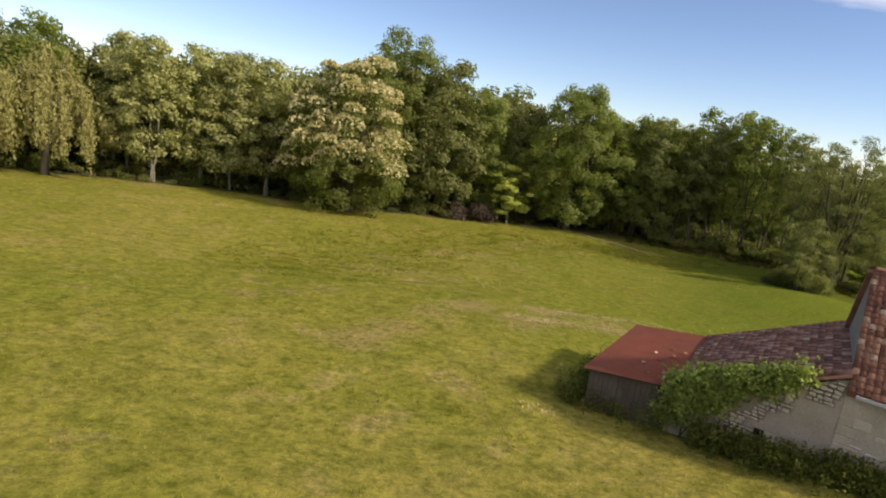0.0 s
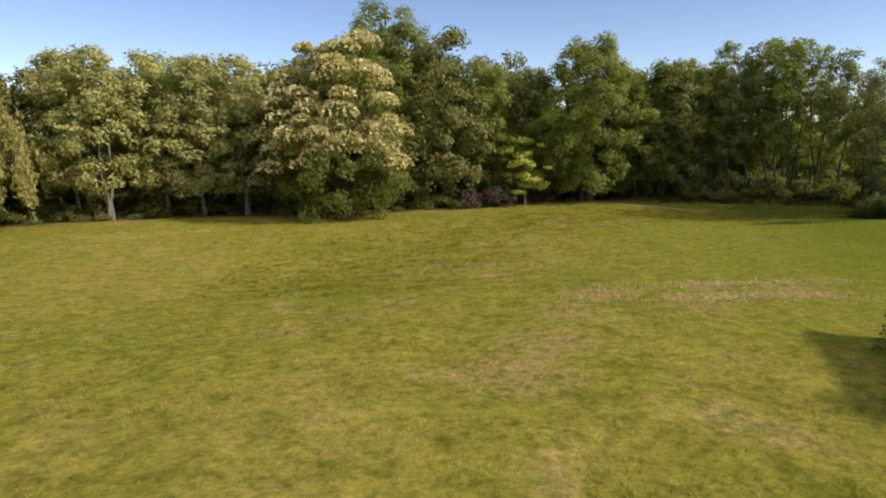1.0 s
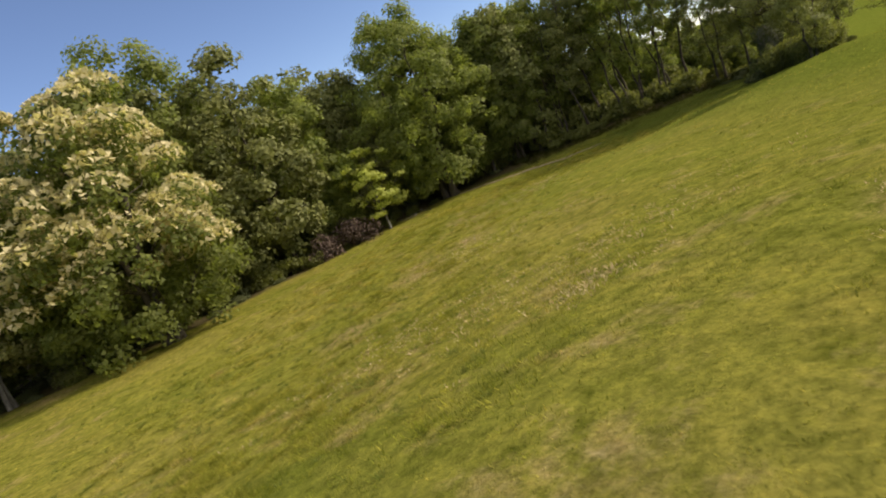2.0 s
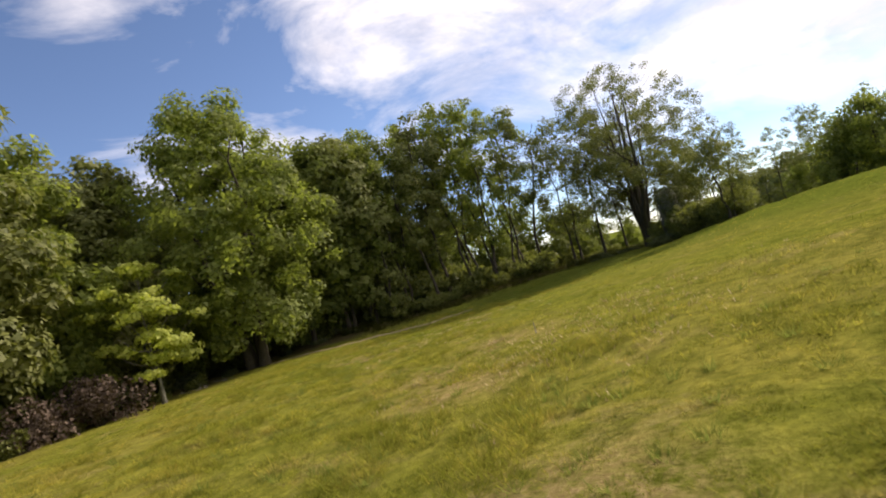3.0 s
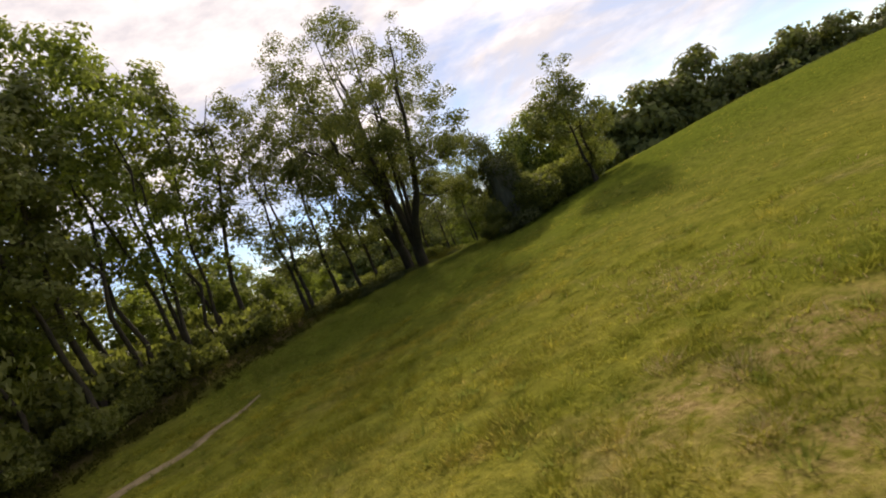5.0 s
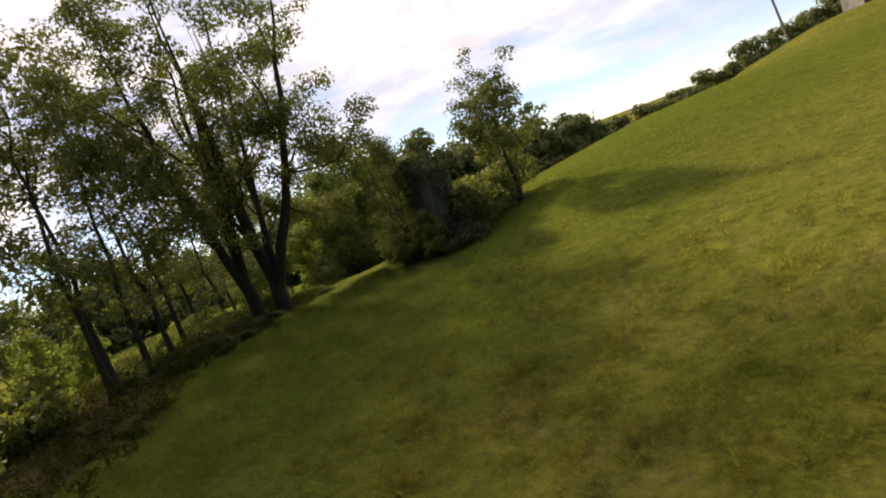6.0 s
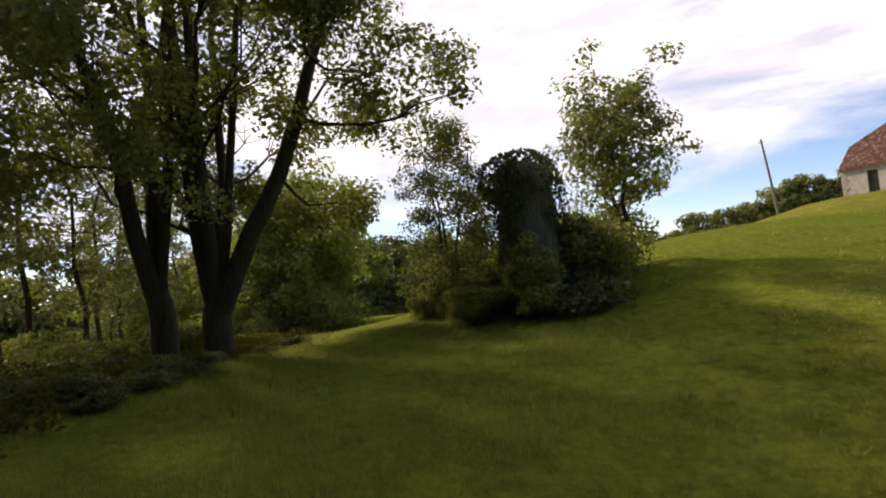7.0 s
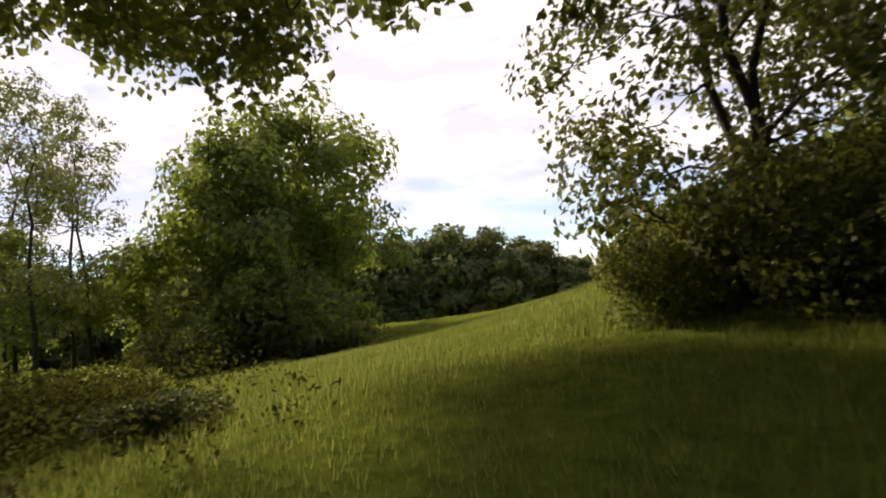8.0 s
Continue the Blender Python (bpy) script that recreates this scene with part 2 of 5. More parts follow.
OAK_LEAF = leaf_material("oak_leaf", (0.122, 0.152, 0.028), (0.238, 0.268, 0.056), 0.6)
DARK_LEAF = leaf_material("dark_leaf", (0.110, 0.124, 0.028), (0.205, 0.216, 0.052), 0.36)
PALE_LEAF = leaf_material("pale_leaf", (0.165, 0.180, 0.050), (0.460, 0.445, 0.150))
BLOSSOM = leaf_material("blossom", (0.40, 0.35, 0.15), (0.68, 0.60, 0.31), 0.45, 0.8)
WILLOW_LEAF = leaf_material("willow_leaf", (0.210, 0.205, 0.060), (0.480, 0.435, 0.150))
BRIGHT_LEAF = leaf_material("bright_leaf", (0.280, 0.330, 0.050), (0.520, 0.540, 0.100))
SHRUB_LEAF = leaf_material("shrub_leaf", (0.104, 0.118, 0.028), (0.238, 0.248, 0.060))
IVY_LEAF = leaf_material("ivy_leaf", (0.056, 0.068, 0.024), (0.130, 0.142, 0.046), 0.3, 0.75)
VINE_LEAF = leaf_material("vine_leaf", (0.110, 0.155, 0.026), (0.290, 0.335, 0.070), 0.4)
DRY_TWIG = leaf_material("dry_twig", (0.060, 0.042, 0.026), (0.120, 0.086, 0.056), 0.15, 0.9)
BARK = bark_material("bark", (0.034, 0.025, 0.017), (0.106, 0.082, 0.056))
PALE_BARK = bark_material("pale_bark", (0.085, 0.080, 0.063), (0.270, 0.250, 0.200))
MEADOW = field_material()
GRASS = grass_material("grass_blade")
WEED = grass_material("weed_leaf", [(0.0, (0.075, 0.095, 0.020)), (0.6, (0.145, 0.170, 0.034)), (1.0, (0.230, 0.240, 0.070))])
TALL = grass_material("tall_grass_blade", [(0.0, (0.145, 0.190, 0.034)), (0.55, (0.200, 0.236, 0.048)), (1.0, (0.285, 0.272, 0.060))], 0.6)
# darker copy of the weed colours: part of the trees' shade is in them
SHADE_TINT_WEED = grass_material("shade_tint_weed_leaf", [(0.0, (0.040, 0.046, 0.009)), (1.0, (0.085, 0.088, 0.017))])
STUMP_BARK = bark_material("stump_bark", (0.085, 0.088, 0.058), (0.235, 0.228, 0.160))
STRAW = grass_material("straw", [(0.0, (0.30, 0.22, 0.09)), (1.0, (0.58, 0.48, 0.26))], 0.2)
SOIL = mottled("pale_soil", (0.20, 0.155, 0.085), (0.33, 0.265, 0.16), 3.0, 22.0, 1.0, 0.6, 0.03)
PLASTER = mottled("lime_plaster", (0.27, 0.23, 0.18), (0.35, 0.305, 0.245), 0.8, 18.0, 0.95, 0.4, 0.015, (0.23, 0.19, 0.145))
STONE = mottled("limestone", (0.36, 0.32, 0.25), (0.54, 0.49, 0.39), 2.0, 22.0, 0.95, 0.6, 0.03)
SHEET = mottled("rusted_sheet", (0.150, 0.042, 0.022), (0.205, 0.064, 0.035), 0.7, 14.0, 0.8, 0.25, 0.01, (0.110, 0.046, 0.034), 0.0)
PLANK = mottled("weathered_plank", (0.060, 0.048, 0.036), (0.130, 0.105, 0.080), 1.4, 30.0, 0.9, 0.5, 0.01)
PALE_PLASTER = mottled("pale_plaster", (0.33, 0.285, 0.22), (0.44, 0.385, 0.305), 1.1, 20.0, 0.95, 0.4, 0.015, (0.27, 0.23, 0.18))
ZINC = mottled("dull_zinc", (0.30, 0.30, 0.29), (0.46, 0.46, 0.44), 2.0, 25.0, 0.55, 0.2, 0.01)
MORTAR = mottled("old_mortar", (0.19, 0.16, 0.125), (0.29, 0.25, 0.195), 3.0, 30.0, 1.0, 0.6, 0.02)
TILE = tile_material()
# near-black colour that stands for the unlit inside of house and vent
DARK = mottled("unlit_interior_black", (0.012, 0.010, 0.008), (0.020, 0.017, 0.014), 2.0)
POLE = mottled("pole_wood", (0.20, 0.17, 0.13), (0.34, 0.30, 0.24), 1.5, 20.0)
WHITE = mottled("white_marker", (0.36, 0.36, 0.33), (0.50, 0.50, 0.47), 4.0)

# ---------------------------------------------------------------- mesh helpers
def mesh_of(name, verts, faces, mats, smooth=False):
    """A mesh from arrays; faces is an (n, 3) or (n, 4) array."""
    verts = np.asarray(verts, dtype=np.float32).reshape(-1, 3)
    faces = np.asarray(faces, dtype=np.int32)
    me = bpy.data.meshes.new(name)
    k = faces.shape[1]
    me.vertices.add(len(verts))
    me.vertices.foreach_set("co", verts.ravel())
    me.loops.add(faces.size)
    me.loops.foreach_set("vertex_index", faces.ravel())
    me.polygons.add(len(faces))
    me.polygons.foreach_set("loop_start", np.arange(0, faces.size, k, dtype=np.int32))
    me.polygons.foreach_set("loop_total", np.full(len(faces), k, dtype=np.int32))
    me.polygons.foreach_set("use_smooth", np.full(len(faces), smooth))
    for m in mats if isinstance(mats, (list, tuple)) else [mats]:
        me.materials.append(m)
    me.update(calc_edges=True)
    return me


def part(name, bm, material, parent, label=""):
    me = bpy.data.meshes.new(name)
    bm.to_mesh(me)
    bm.free()
    me.materials.append(material)
    ob = new(name, me)
    ob.parent = parent
    return tagged(ob, label)


def child(name, me, parent, label=""):
    ob = new(name, me)
    ob.parent = parent
    return tagged(ob, label)


def thing(name, label, category, at=(0, 0, 0), group="", kind=""):
    ob = new(name)
    ob.location = at
    ob.empty_display_size = 0.3
    return tagged(ob, label, category, group, kind)


# ---------------------------------------------------------------- terrain
COEF = [6.296, -1.664, -6.132, 0.305, 1.026, 1.3]
BUMPS = [(5, 20, 0.04, 9), (4, 36, 0.59, 9), (11, 88, -0.05, 9), (-33, 81, 0.28, 9), (40, 85, 1.54, 9), (24, 65, 0.07, 9), (26, 10, 0.27, 9),
         (48, 70, 0.49, 9), (40, 61, 0.40, 9), (50, 61, -0.62, 9), (-8, 50, -0.74, 9), (34, 78, -1.62, 9), (15, 13.5, 0.9, 5),
         (40, 42, 1.4, 11), (52, 36, -2.1, 11), (66, 4, -2.0, 11), (46, -6, -4.2, 11), (31, 22, -0.1, 11), (51, 53, -0.5, 6),
         (60, -30, -2.5, 24), (40, -38, -1.8, 20), (92, -22, -2.2, 24), (74, 26, -1.2, 13), (61, 38, 1.2, 8),
         (33, 38, 0.5, 8), (28, 14, 1.15, 8), (38, 53, 0.35, 6)]
CREST = [(0, -60), (24, -6), (35, 28), (41, 45), (46, 58), (52, 76), (60, 110)]


def to_line(x, y, line):
    """Distance of points to a polyline, and on which side (left positive) they lie."""
    best = np.full(x.shape, 1e9)
    side = np.zeros(x.shape)
    for (ax, ay), (bx, by) in zip(line[:-1], line[1:]):
        dx, dy = bx - ax, by - ay
        t = np.clip(((x - ax) * dx + (y - ay) * dy) / (dx * dx + dy * dy), 0, 1)
        d = np.hypot(x - ax - t * dx, y - ay - t * dy)
        near = d < best
        best = np.where(near, d, best)
        side = np.where(near, np.sign(dx * (y - ay) - dy * (x - ax)), side)
    return best, side


def soft_clamp(v, a, b, k=6.0):
    v = a + k * np.log1p(np.exp(np.clip((v - a) / k, -40, 40)))
    return b - k * np.log1p(np.exp(np.clip((b - v) / k, -40, 40)))


def ground_z(x, y):
    x, y = np.asarray(x, float), np.asarray(y, float)
    u, v = soft_clamp(x, -60.0, 70.0) / 50, soft_clamp(y, -10.0, 95.0) / 50
    z = COEF[0] + COEF[1] * u + COEF[2] * v + COEF[3] * u * u + COEF[4] * u * v + COEF[5] * v * v
    for bx, by, w, s in BUMPS:
        z = z + w * np.exp(-((x - bx) ** 2 + (y - by) ** 2) / (2 * s * s))
    # east of the crest the land falls away
    d, side = to_line(x, y, CREST)
    fall = 3 * np.log1p(np.exp(np.clip(-d * side / 3, -30, 30)))
    steep = 0.11 + 0.10 * np.clip((42 - y) / 20, 0, 1)
    return z - steep * 60 * (1 - np.exp(-fall / 60))


# the edge of the wood, west to east and round to the south; in the east out to the dark undergrowth and shade
EDGE = [(-160, 20), (-75, 62), (-46, 76), (-37, 79), (-25, 81), (-12, 80.5), (1, 84), (11, 87.5), (20, 88.5), (25, 87), (30, 84.5), (33.5, 83), (36, 80.3),
        (39.5, 77), (42.5, 73.5), (45, 70.5), (46.5, 67.8), (49, 65)]
TRACK = [(20.5, 88.9), (24.5, 86.2), (27.9, 83.1), (29.9, 81.0), (31.4, 79.3), (33.0, 78.1)]
# where the sward has dried to straw: place and size
DRY = [(-1.0, 27.9, 1.4), (-2.7, 25.3, 1.5), (0.7, 31.7, 1.2), (-7.5, 32.8, 0.8), (-9.6, 31.3, 0.9), (0.3, 42.4, 0.6), (7.9, 35.0, 1.0), (5.8, 31.5, 1.2), (3.0, 34.5, 1.3),
       (7.9, 61.8, 0.8), (5.6, 59.3, 1.3), (4.0, 62.5, 0.7), (2.9, 59.8, 1.0), (1.4, 58.1, 1.3), (3.9, 67.1, 0.6), (13.2, 73.8, 0.7), (15.0, 73.6, 0.9), (14.6, 72.0, 1.1),
       (12.6, 72.6, 0.9), (10.4, 69.6, 1.2), (-4.0, 53.5, 1.3), (-36, 77, 2.5), (-20, 79, 2.0), (12, 34, 1.6)]


def smooth_noise(x, y, scale, seed=0):
    """Cheap value noise in 0..1 over the plan."""
    r = np.random.RandomState(seed).rand(64, 64)
    u, v = x / scale, y / scale
    i, j = np.floor(u).astype(int), np.floor(v).astype(int)
    a, b = u - i, v - j
    a, b = a * a * (3 - 2 * a), b * b * (3 - 2 * b)
    g = lambda p, q: r[p % 64, q % 64]
    return (g(i, j) * (1 - a) + g(i + 1, j) * a) * (1 - b) + (g(i, j + 1) * (1 - a) + g(i + 1, j + 1) * a) * b


def dryness(x, y):
    dry = np.zeros_like(x)
    for cx, cy, rad in DRY:
        dry = np.maximum(dry, np.clip(1.5 - np.hypot(x - cx, y - cy) / rad, 0, 1))
    return dry


def build_ground():
    def axis(lo, hi, step, far):
        core = np.arange(lo, hi + 1e-6, step)
        out = []
        d, p = step, 0.0
        while p < far:
            d *= 1.22
            p += d
            out.append(p)
        out = np.array(out)
        return np.concatenate([lo - out[::-1], core, hi + out])

    xs, ys = axis(-62, 72, 0.6, 1500), axis(-14, 98, 0.6, 1500)
    gx, gy = np.meshgrid(xs, ys)
    z = ground_z(gx, gy)
    near = np.exp(-(np.maximum(0, np.abs(gx) - 90) ** 2 + np.maximum(0, np.abs(gy - 40) - 80) ** 2) / 900)
    z = z + near * (0.16 * (smooth_noise(gx, gy, 3.1, 1) - 0.5) + 0.08 * (smooth_noise(gx, gy, 1.3, 2) - 0.5))
    v = np.stack([gx, gy, z], -1).reshape(-1, 3)
    nx, ny = len(xs), len(ys)
    i = (np.arange(ny - 1)[:, None] * nx + np.arange(nx - 1)[None, :]).ravel()
    f = np.stack([i, i + 1, i + nx + 1, i + nx], 1)
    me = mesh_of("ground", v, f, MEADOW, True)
    x, y = v[:, 0], v[:, 1]
    # wood floor mask, carried out over ground that the eastern trees shade
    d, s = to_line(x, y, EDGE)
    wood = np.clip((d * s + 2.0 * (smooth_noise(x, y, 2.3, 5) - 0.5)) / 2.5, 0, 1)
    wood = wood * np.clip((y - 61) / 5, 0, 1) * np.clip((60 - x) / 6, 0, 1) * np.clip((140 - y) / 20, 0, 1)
    lush = np.clip((x - 0.35 * (y - 60) - 9 + 9 * (smooth_noise(x, y, 7.0, 23) - 0.5)) / 24, 0, 1) * np.clip((y - 20) / 15, 0, 1)
    dry = dryness(x, y)
    for name, val in (("shaded_wood_floor", wood), ("dry_patch", dry), ("lush", lush)):
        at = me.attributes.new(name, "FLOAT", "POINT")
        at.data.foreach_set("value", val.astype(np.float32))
    return tagged(new("ground", me), "sloping hillside meadow of green and sun-dried grass", "meadow", kind="structure")



def lie(x, y):
    """Height of the ground as built, with its small unevenness."""
    return ground_z(x, y) + 0.16 * (smooth_noise(x, y, 3.1, 1) - 0.5) + 0.08 * (smooth_noise(x, y, 1.3, 2) - 0.5)


def build_track():
    """A narrow trodden path at the edge of the wood: a shallow, ragged ribbon of bare soil."""
    pts = np.array(TRACK)
    seg = np.concatenate([[0], np.cumsum(np.linalg.norm(np.diff(pts, axis=0), axis=1))])
    s = np.arange(0, seg[-1], 0.12)
    x, y = np.interp(s, seg, pts[:, 0]), np.interp(s, seg, pts[:, 1])
    dx, dy = np.gradient(x), np.gradient(y)
    d = np.hypot(dx, dy)
    nx, ny = -dy / d, dx / d
    mid = 0.14 * np.sin(s * 0.9) + 0.06 * np.sin(s * 2.3 + 1)
    v = []
    for q, (off, up) in enumerate(((-0.5, -0.05), (-0.28, 0.045), (0.0, 0.03), (0.28, 0.045), (0.5, -0.05))):
        w = (0.75 + 0.5 * smooth_noise(s * 2, s * 0 + q * 7, 1.0, 21)) * off * (0.04 + 0.72 * np.sin(np.pi * np.clip(s / s[-1], 0, 1)) ** 0.8) + mid
        px, py = x + nx * w, y + ny * w
        v.append(np.stack([px, py, lie(px, py) + up], 1))
    v = np.stack(v, 1).reshape(-1, 3)
    i, j = np.meshgrid(np.arange(len(s) - 1), np.arange(4), indexing="ij")
    f = np.stack([i * 5 + j, i * 5 + j + 1, (i + 1) * 5 + j + 1, (i + 1) * 5 + j], -1).reshape(-1, 4)
    return tagged(new("path", mesh_of("path", v, f, SOIL, True)), "narrow trodden path of pale bare soil", "path", kind="structure")


build_ground()
build_track()

# ---------------------------------------------------------------- trees
def tube(path, radii, sides=6):
    """Vertices and quads of a tapered tube along a path."""
    path, radii = np.asarray(path, float), np.asarray(radii, float)
    k = len(path)
    t = np.gradient(path, axis=0)
    t /= np.linalg.norm(t, axis=1)[:, None] + 1e-9
    ref = np.where(np.abs(t[:, 2:3]) > 0.9, np.array([[1.0, 0, 0]]), np.array([[0, 0, 1.0]]))
    a = np.cross(t, ref)
    a /= np.linalg.norm(a, axis=1)[:, None] + 1e-9
    b = np.cross(t, a)
    w = np.linspace(0, 2 * np.pi, sides, endpoint=False)
    v = path[:, None] + radii[:, None, None] * (np.cos(w)[None, :, None] * a[:, None] + np.sin(w)[None, :, None] * b[:, None])
    i, j = np.meshgrid(np.arange(k - 1), np.arange(sides), indexing="ij")
    f = np.stack([i * sides + j, i * sides + (j + 1) % sides, (i + 1) * sides + (j + 1) % sides, (i + 1) * sides + j], -1).reshape(-1, 4)
    return v.reshape(-1, 3), f


def join(pieces):
    vs, fs, o = [], [], 0
    for v, f in pieces:
        vs.append(v)
        fs.append(f + o)
        o += len(v)
    return np.concatenate(vs), np.concatenate(fs)


def leaf_cards(r, pos, size, up=0.25, out=None, long=1.0, droop=0.0, tri=False, wild=1.0):
    """Small leaf blades at the given places: folded in the middle, or (far off) plain pointed ones."""
    n = len(pos)
    nrm = r.normal(size=(n, 3)) * wild
    if out is not None:
        nrm += out * 1.5
    nrm[:, 2] += up
    nrm /= np.linalg.norm(nrm, axis=1)[:, None] + 1e-9
    tan = np.cross(nrm, r.normal(size=(n, 3)))
    if droop:
        tan[:, 2] -= droop
    tan /= np.linalg.norm(tan, axis=1)[:, None]
    bi = np.cross(nrm, tan)
    s = size * r.uniform(0.55, 1.3, size=(n, 1))
    fold = nrm * s * 0.16
    if tri:
        v = np.stack([pos - tan * s * 0.45 + bi * s * 0.42, pos - tan * s * 0.45 - bi * s * 0.42, pos + tan * s * 0.62], 1)
        return v.reshape(-1, 3), np.arange(3 * n).reshape(-1, 3)
    v = np.stack([pos - tan * s * 0.5 * long, pos + bi * s * 0.36 + fold, pos + tan * s * 0.5 * long, pos - bi * s * 0.36 + fold], 1)
    return v.reshape(-1, 3), np.arange(4 * n).reshape(-1, 4)


def bent(r, a, b, sag, wob, k=6):
    """A branch line from a to b, that first runs outwards and then rises."""
    t = np.linspace(0, 1, k)[:, None]
    p = a + (b - a) * t
    p[:, 2] += -sag * np.sin(np.pi * t[:, 0]) * np.linalg.norm(b - a)
    n = r.normal(size=(k, 3)) * wob * np.linalg.norm(b - a)
    n[0] = n[-1] = 0
    return p + n


def crown_lobes(r, n, radius, low, high, lobes, top=0.55, size=0.42, fill=0.0):
    """Clump centres on the upper and outer sides of rounded boughs, the way each one faces, and the boughs' centres."""
    h = (np.arange(lobes) + r.uniform(0.15, 0.85, lobes)) / lobes
    a = 2.39996 * np.arange(lobes) + r.uniform(-0.5, 0.5, lobes) + r.uniform(0, 6.28)
    belly = np.sin(np.pi * np.clip(0.16 + 0.80 * h ** (1.25 - top), 0, 1)) ** 0.6
    big = size * radius * r.uniform(0.72, 1.25, lobes) * (0.55 + 0.5 * belly)
    rho = np.maximum(radius * belly * r.uniform(0.82, 1.08, lobes) - big * 0.8, 0)
    rho[3::4] *= 0.35
    rho[-1] *= 0.3
    c = np.stack([np.cos(a) * rho, np.sin(a) * rho, low + 0.45 * big + (high - low - 1.25 * big) * h], 1)
    idx = r.choice(lobes, n, p=big ** 2 / np.sum(big ** 2))
    d = r.normal(size=(n, 3)) + 0.8 * np.concatenate([c[:, :2] / radius, np.full((lobes, 1), 0.45)], 1)[idx]
    d /= np.linalg.norm(d, axis=1)[:, None]
    p = c[idx] + d * (big[idx] * r.uniform(0.35, 1.0, n) ** 0.45)[:, None] * np.array([1, 1, 0.85])
    # loose clumps between the boughs
    k = int(n * fill)
    if k:
        hh, aa = r.uniform(0, 1, k), r.uniform(0, 2 * np.pi, k)
        rr = radius * 0.88 * np.sin(np.pi * np.clip(0.16 + 0.80 * hh ** (1.25 - top), 0, 1)) ** 0.6 * r.uniform(0.2, 1, k) ** 0.4
        q = np.stack([np.cos(aa) * rr, np.sin(aa) * rr, low + (high - low) * hh], 1)
        p[:k], d[:k] = q, np.stack([np.cos(aa) * 0.8, np.sin(aa) * 0.8, np.full(k, 0.5)], 1)
    return p, d, c


def tree_meshes(seed, height, radius, low, trunk_r, leaf, clumps, per, leaf_mat, bark, clump_r=0.9, stems=1, lean=0.0, spread=0.0,
                flat=0.75, top=0.55, extra=None, fork=0.0, sprigs=2, tri=True, lobes=16, size=0.42, ends=None, wild=0.55, flare=1.55, mains=8, fill=0.0):
    """The wood (trunk, and for a forked tree its stems and boughs), the crown, and where its clumps lie."""
    r = np.random.RandomState(seed)
    tips, face, heads = crown_lobes(r, clumps, radius, low, height - clump_r * 0.5, lobes, top, size, fill)
    if extra is not None:
        tips, heads = np.concatenate([tips, extra]), np.concatenate([heads, extra[:mains]])
        face = np.concatenate([face, np.tile((0.0, 0.0, 0.6), (len(extra), 1))])
    pieces, lines, boughs, twigs = [], [], [], []
    turn = r.uniform(0, 6.28)
    if fork > 0:
        t = np.linspace(0, 1, 7)
        line = np.stack([0.06 * np.sin(3 * t), 0.05 * np.sin(2 * t + 1), -0.4 + (fork + 0.55) * t], 1)
        rad = trunk_r * np.interp(t, [0, 0.15, 0.33, 0.7, 0.85, 1], [flare, 1.15, 1.0, 0.96, 0.9, 0.3])
        pieces.append(tube(line, rad, 12))
    for s in range(len(ends) if ends else stems):
        a = turn + 2 * np.pi * s / max(stems, 1) + r.uniform(-0.3, 0.3)
        way = np.array([math.cos(a), math.sin(a), 0])
        end = way * spread * r.uniform(0.75, 1.2) + np.array([lean, 0, height * r.uniform(0.80, 0.9)])
        if ends:
            end = np.array(ends[s], float)
            way = np.array([end[0], end[1], 0]) / (np.hypot(end[0], end[1]) + 1e-6)
        foot = way * trunk_r * (0.22 if fork else (1.2 if stems > 1 else 0.0)) + np.array([0, 0, fork])
        k = 9
        t = np.linspace(0, 1, k)[:, None]
        line = foot + (end - foot) * t ** np.array([0.78 if fork else 1.2, 0.78 if fork else 1.2, 1.0])
        line[1:, :2] += r.normal(size=(k - 1, 2)) * height * (0.005 if fork else 0.012)
        line[0, 2] -= 0.4
        if fork:
            line[0, :2] *= 0.3
        r0 = trunk_r * ((0.78, 0.72, 0.50, 0.46, 0.36, 0.32)[s % 6] if fork else 1.0 / stems ** 0.3)
        rad = r0 * (1 - 0.93 * t[:, 0]) ** 0.9
        if not fork:
            rad[0] *= flare
        pieces.append(tube(line, np.maximum(rad, 0.012), 9 if tri is False or trunk_r > 0.3 else 7))
        lines.append((line, rad))
    # a bough to the heart of every leafy mass, and twigs from it to its clumps
    near = np.argmin(np.linalg.norm(tips[:, None] - heads[None], axis=2), axis=1)
    for q, head in enumerate(heads):
        off = [np.hypot(*(ln[:, :2].mean(0) - head[:2])) for ln, _ in lines]
        line, rad = lines[int(np.argmin(off))]
        fall = r.uniform(0.5, 1.0) if q < lobes else 0.1
        zz = max(low * 0.6, head[2] - np.hypot(head[0], head[1]) * fall, fork + 0.3)
        i = int(np.clip(np.searchsorted(line[:, 2], zz), 1, len(line) - 2))
        p = bent(r, line[i], head, 0.06, 0.035)
        r0 = min(rad[i] * 0.5, 0.02 + 0.009 * np.linalg.norm(head - line[i]))
        boughs.append(tube(p, np.linspace(r0, r0 * 0.22, len(p)), 6))
        for w in np.flatnonzero(near == q)[:sprigs if q < lobes else 9]:
            twigs.append(tube(bent(r, p[3], tips[w], 0.03, 0.05, 4), np.linspace(r0 * 0.35, 0.006, 4), 4))
    if fork > 0:
        wood = [("trunk", mesh_of("trunk", *pieces[0], bark, True))] + [("stem", mesh_of("stem", *p, bark, True)) for p in pieces[1:]]
        wood += [("bough", mesh_of("bough", *b, bark, True)) for b in boughs] + [("twig_mass", mesh_of("twig_mass", *join(twigs), bark, True))]
    else:
        wood = [("trunk", mesh_of("trunk", *join(pieces + boughs + twigs), bark, True))]
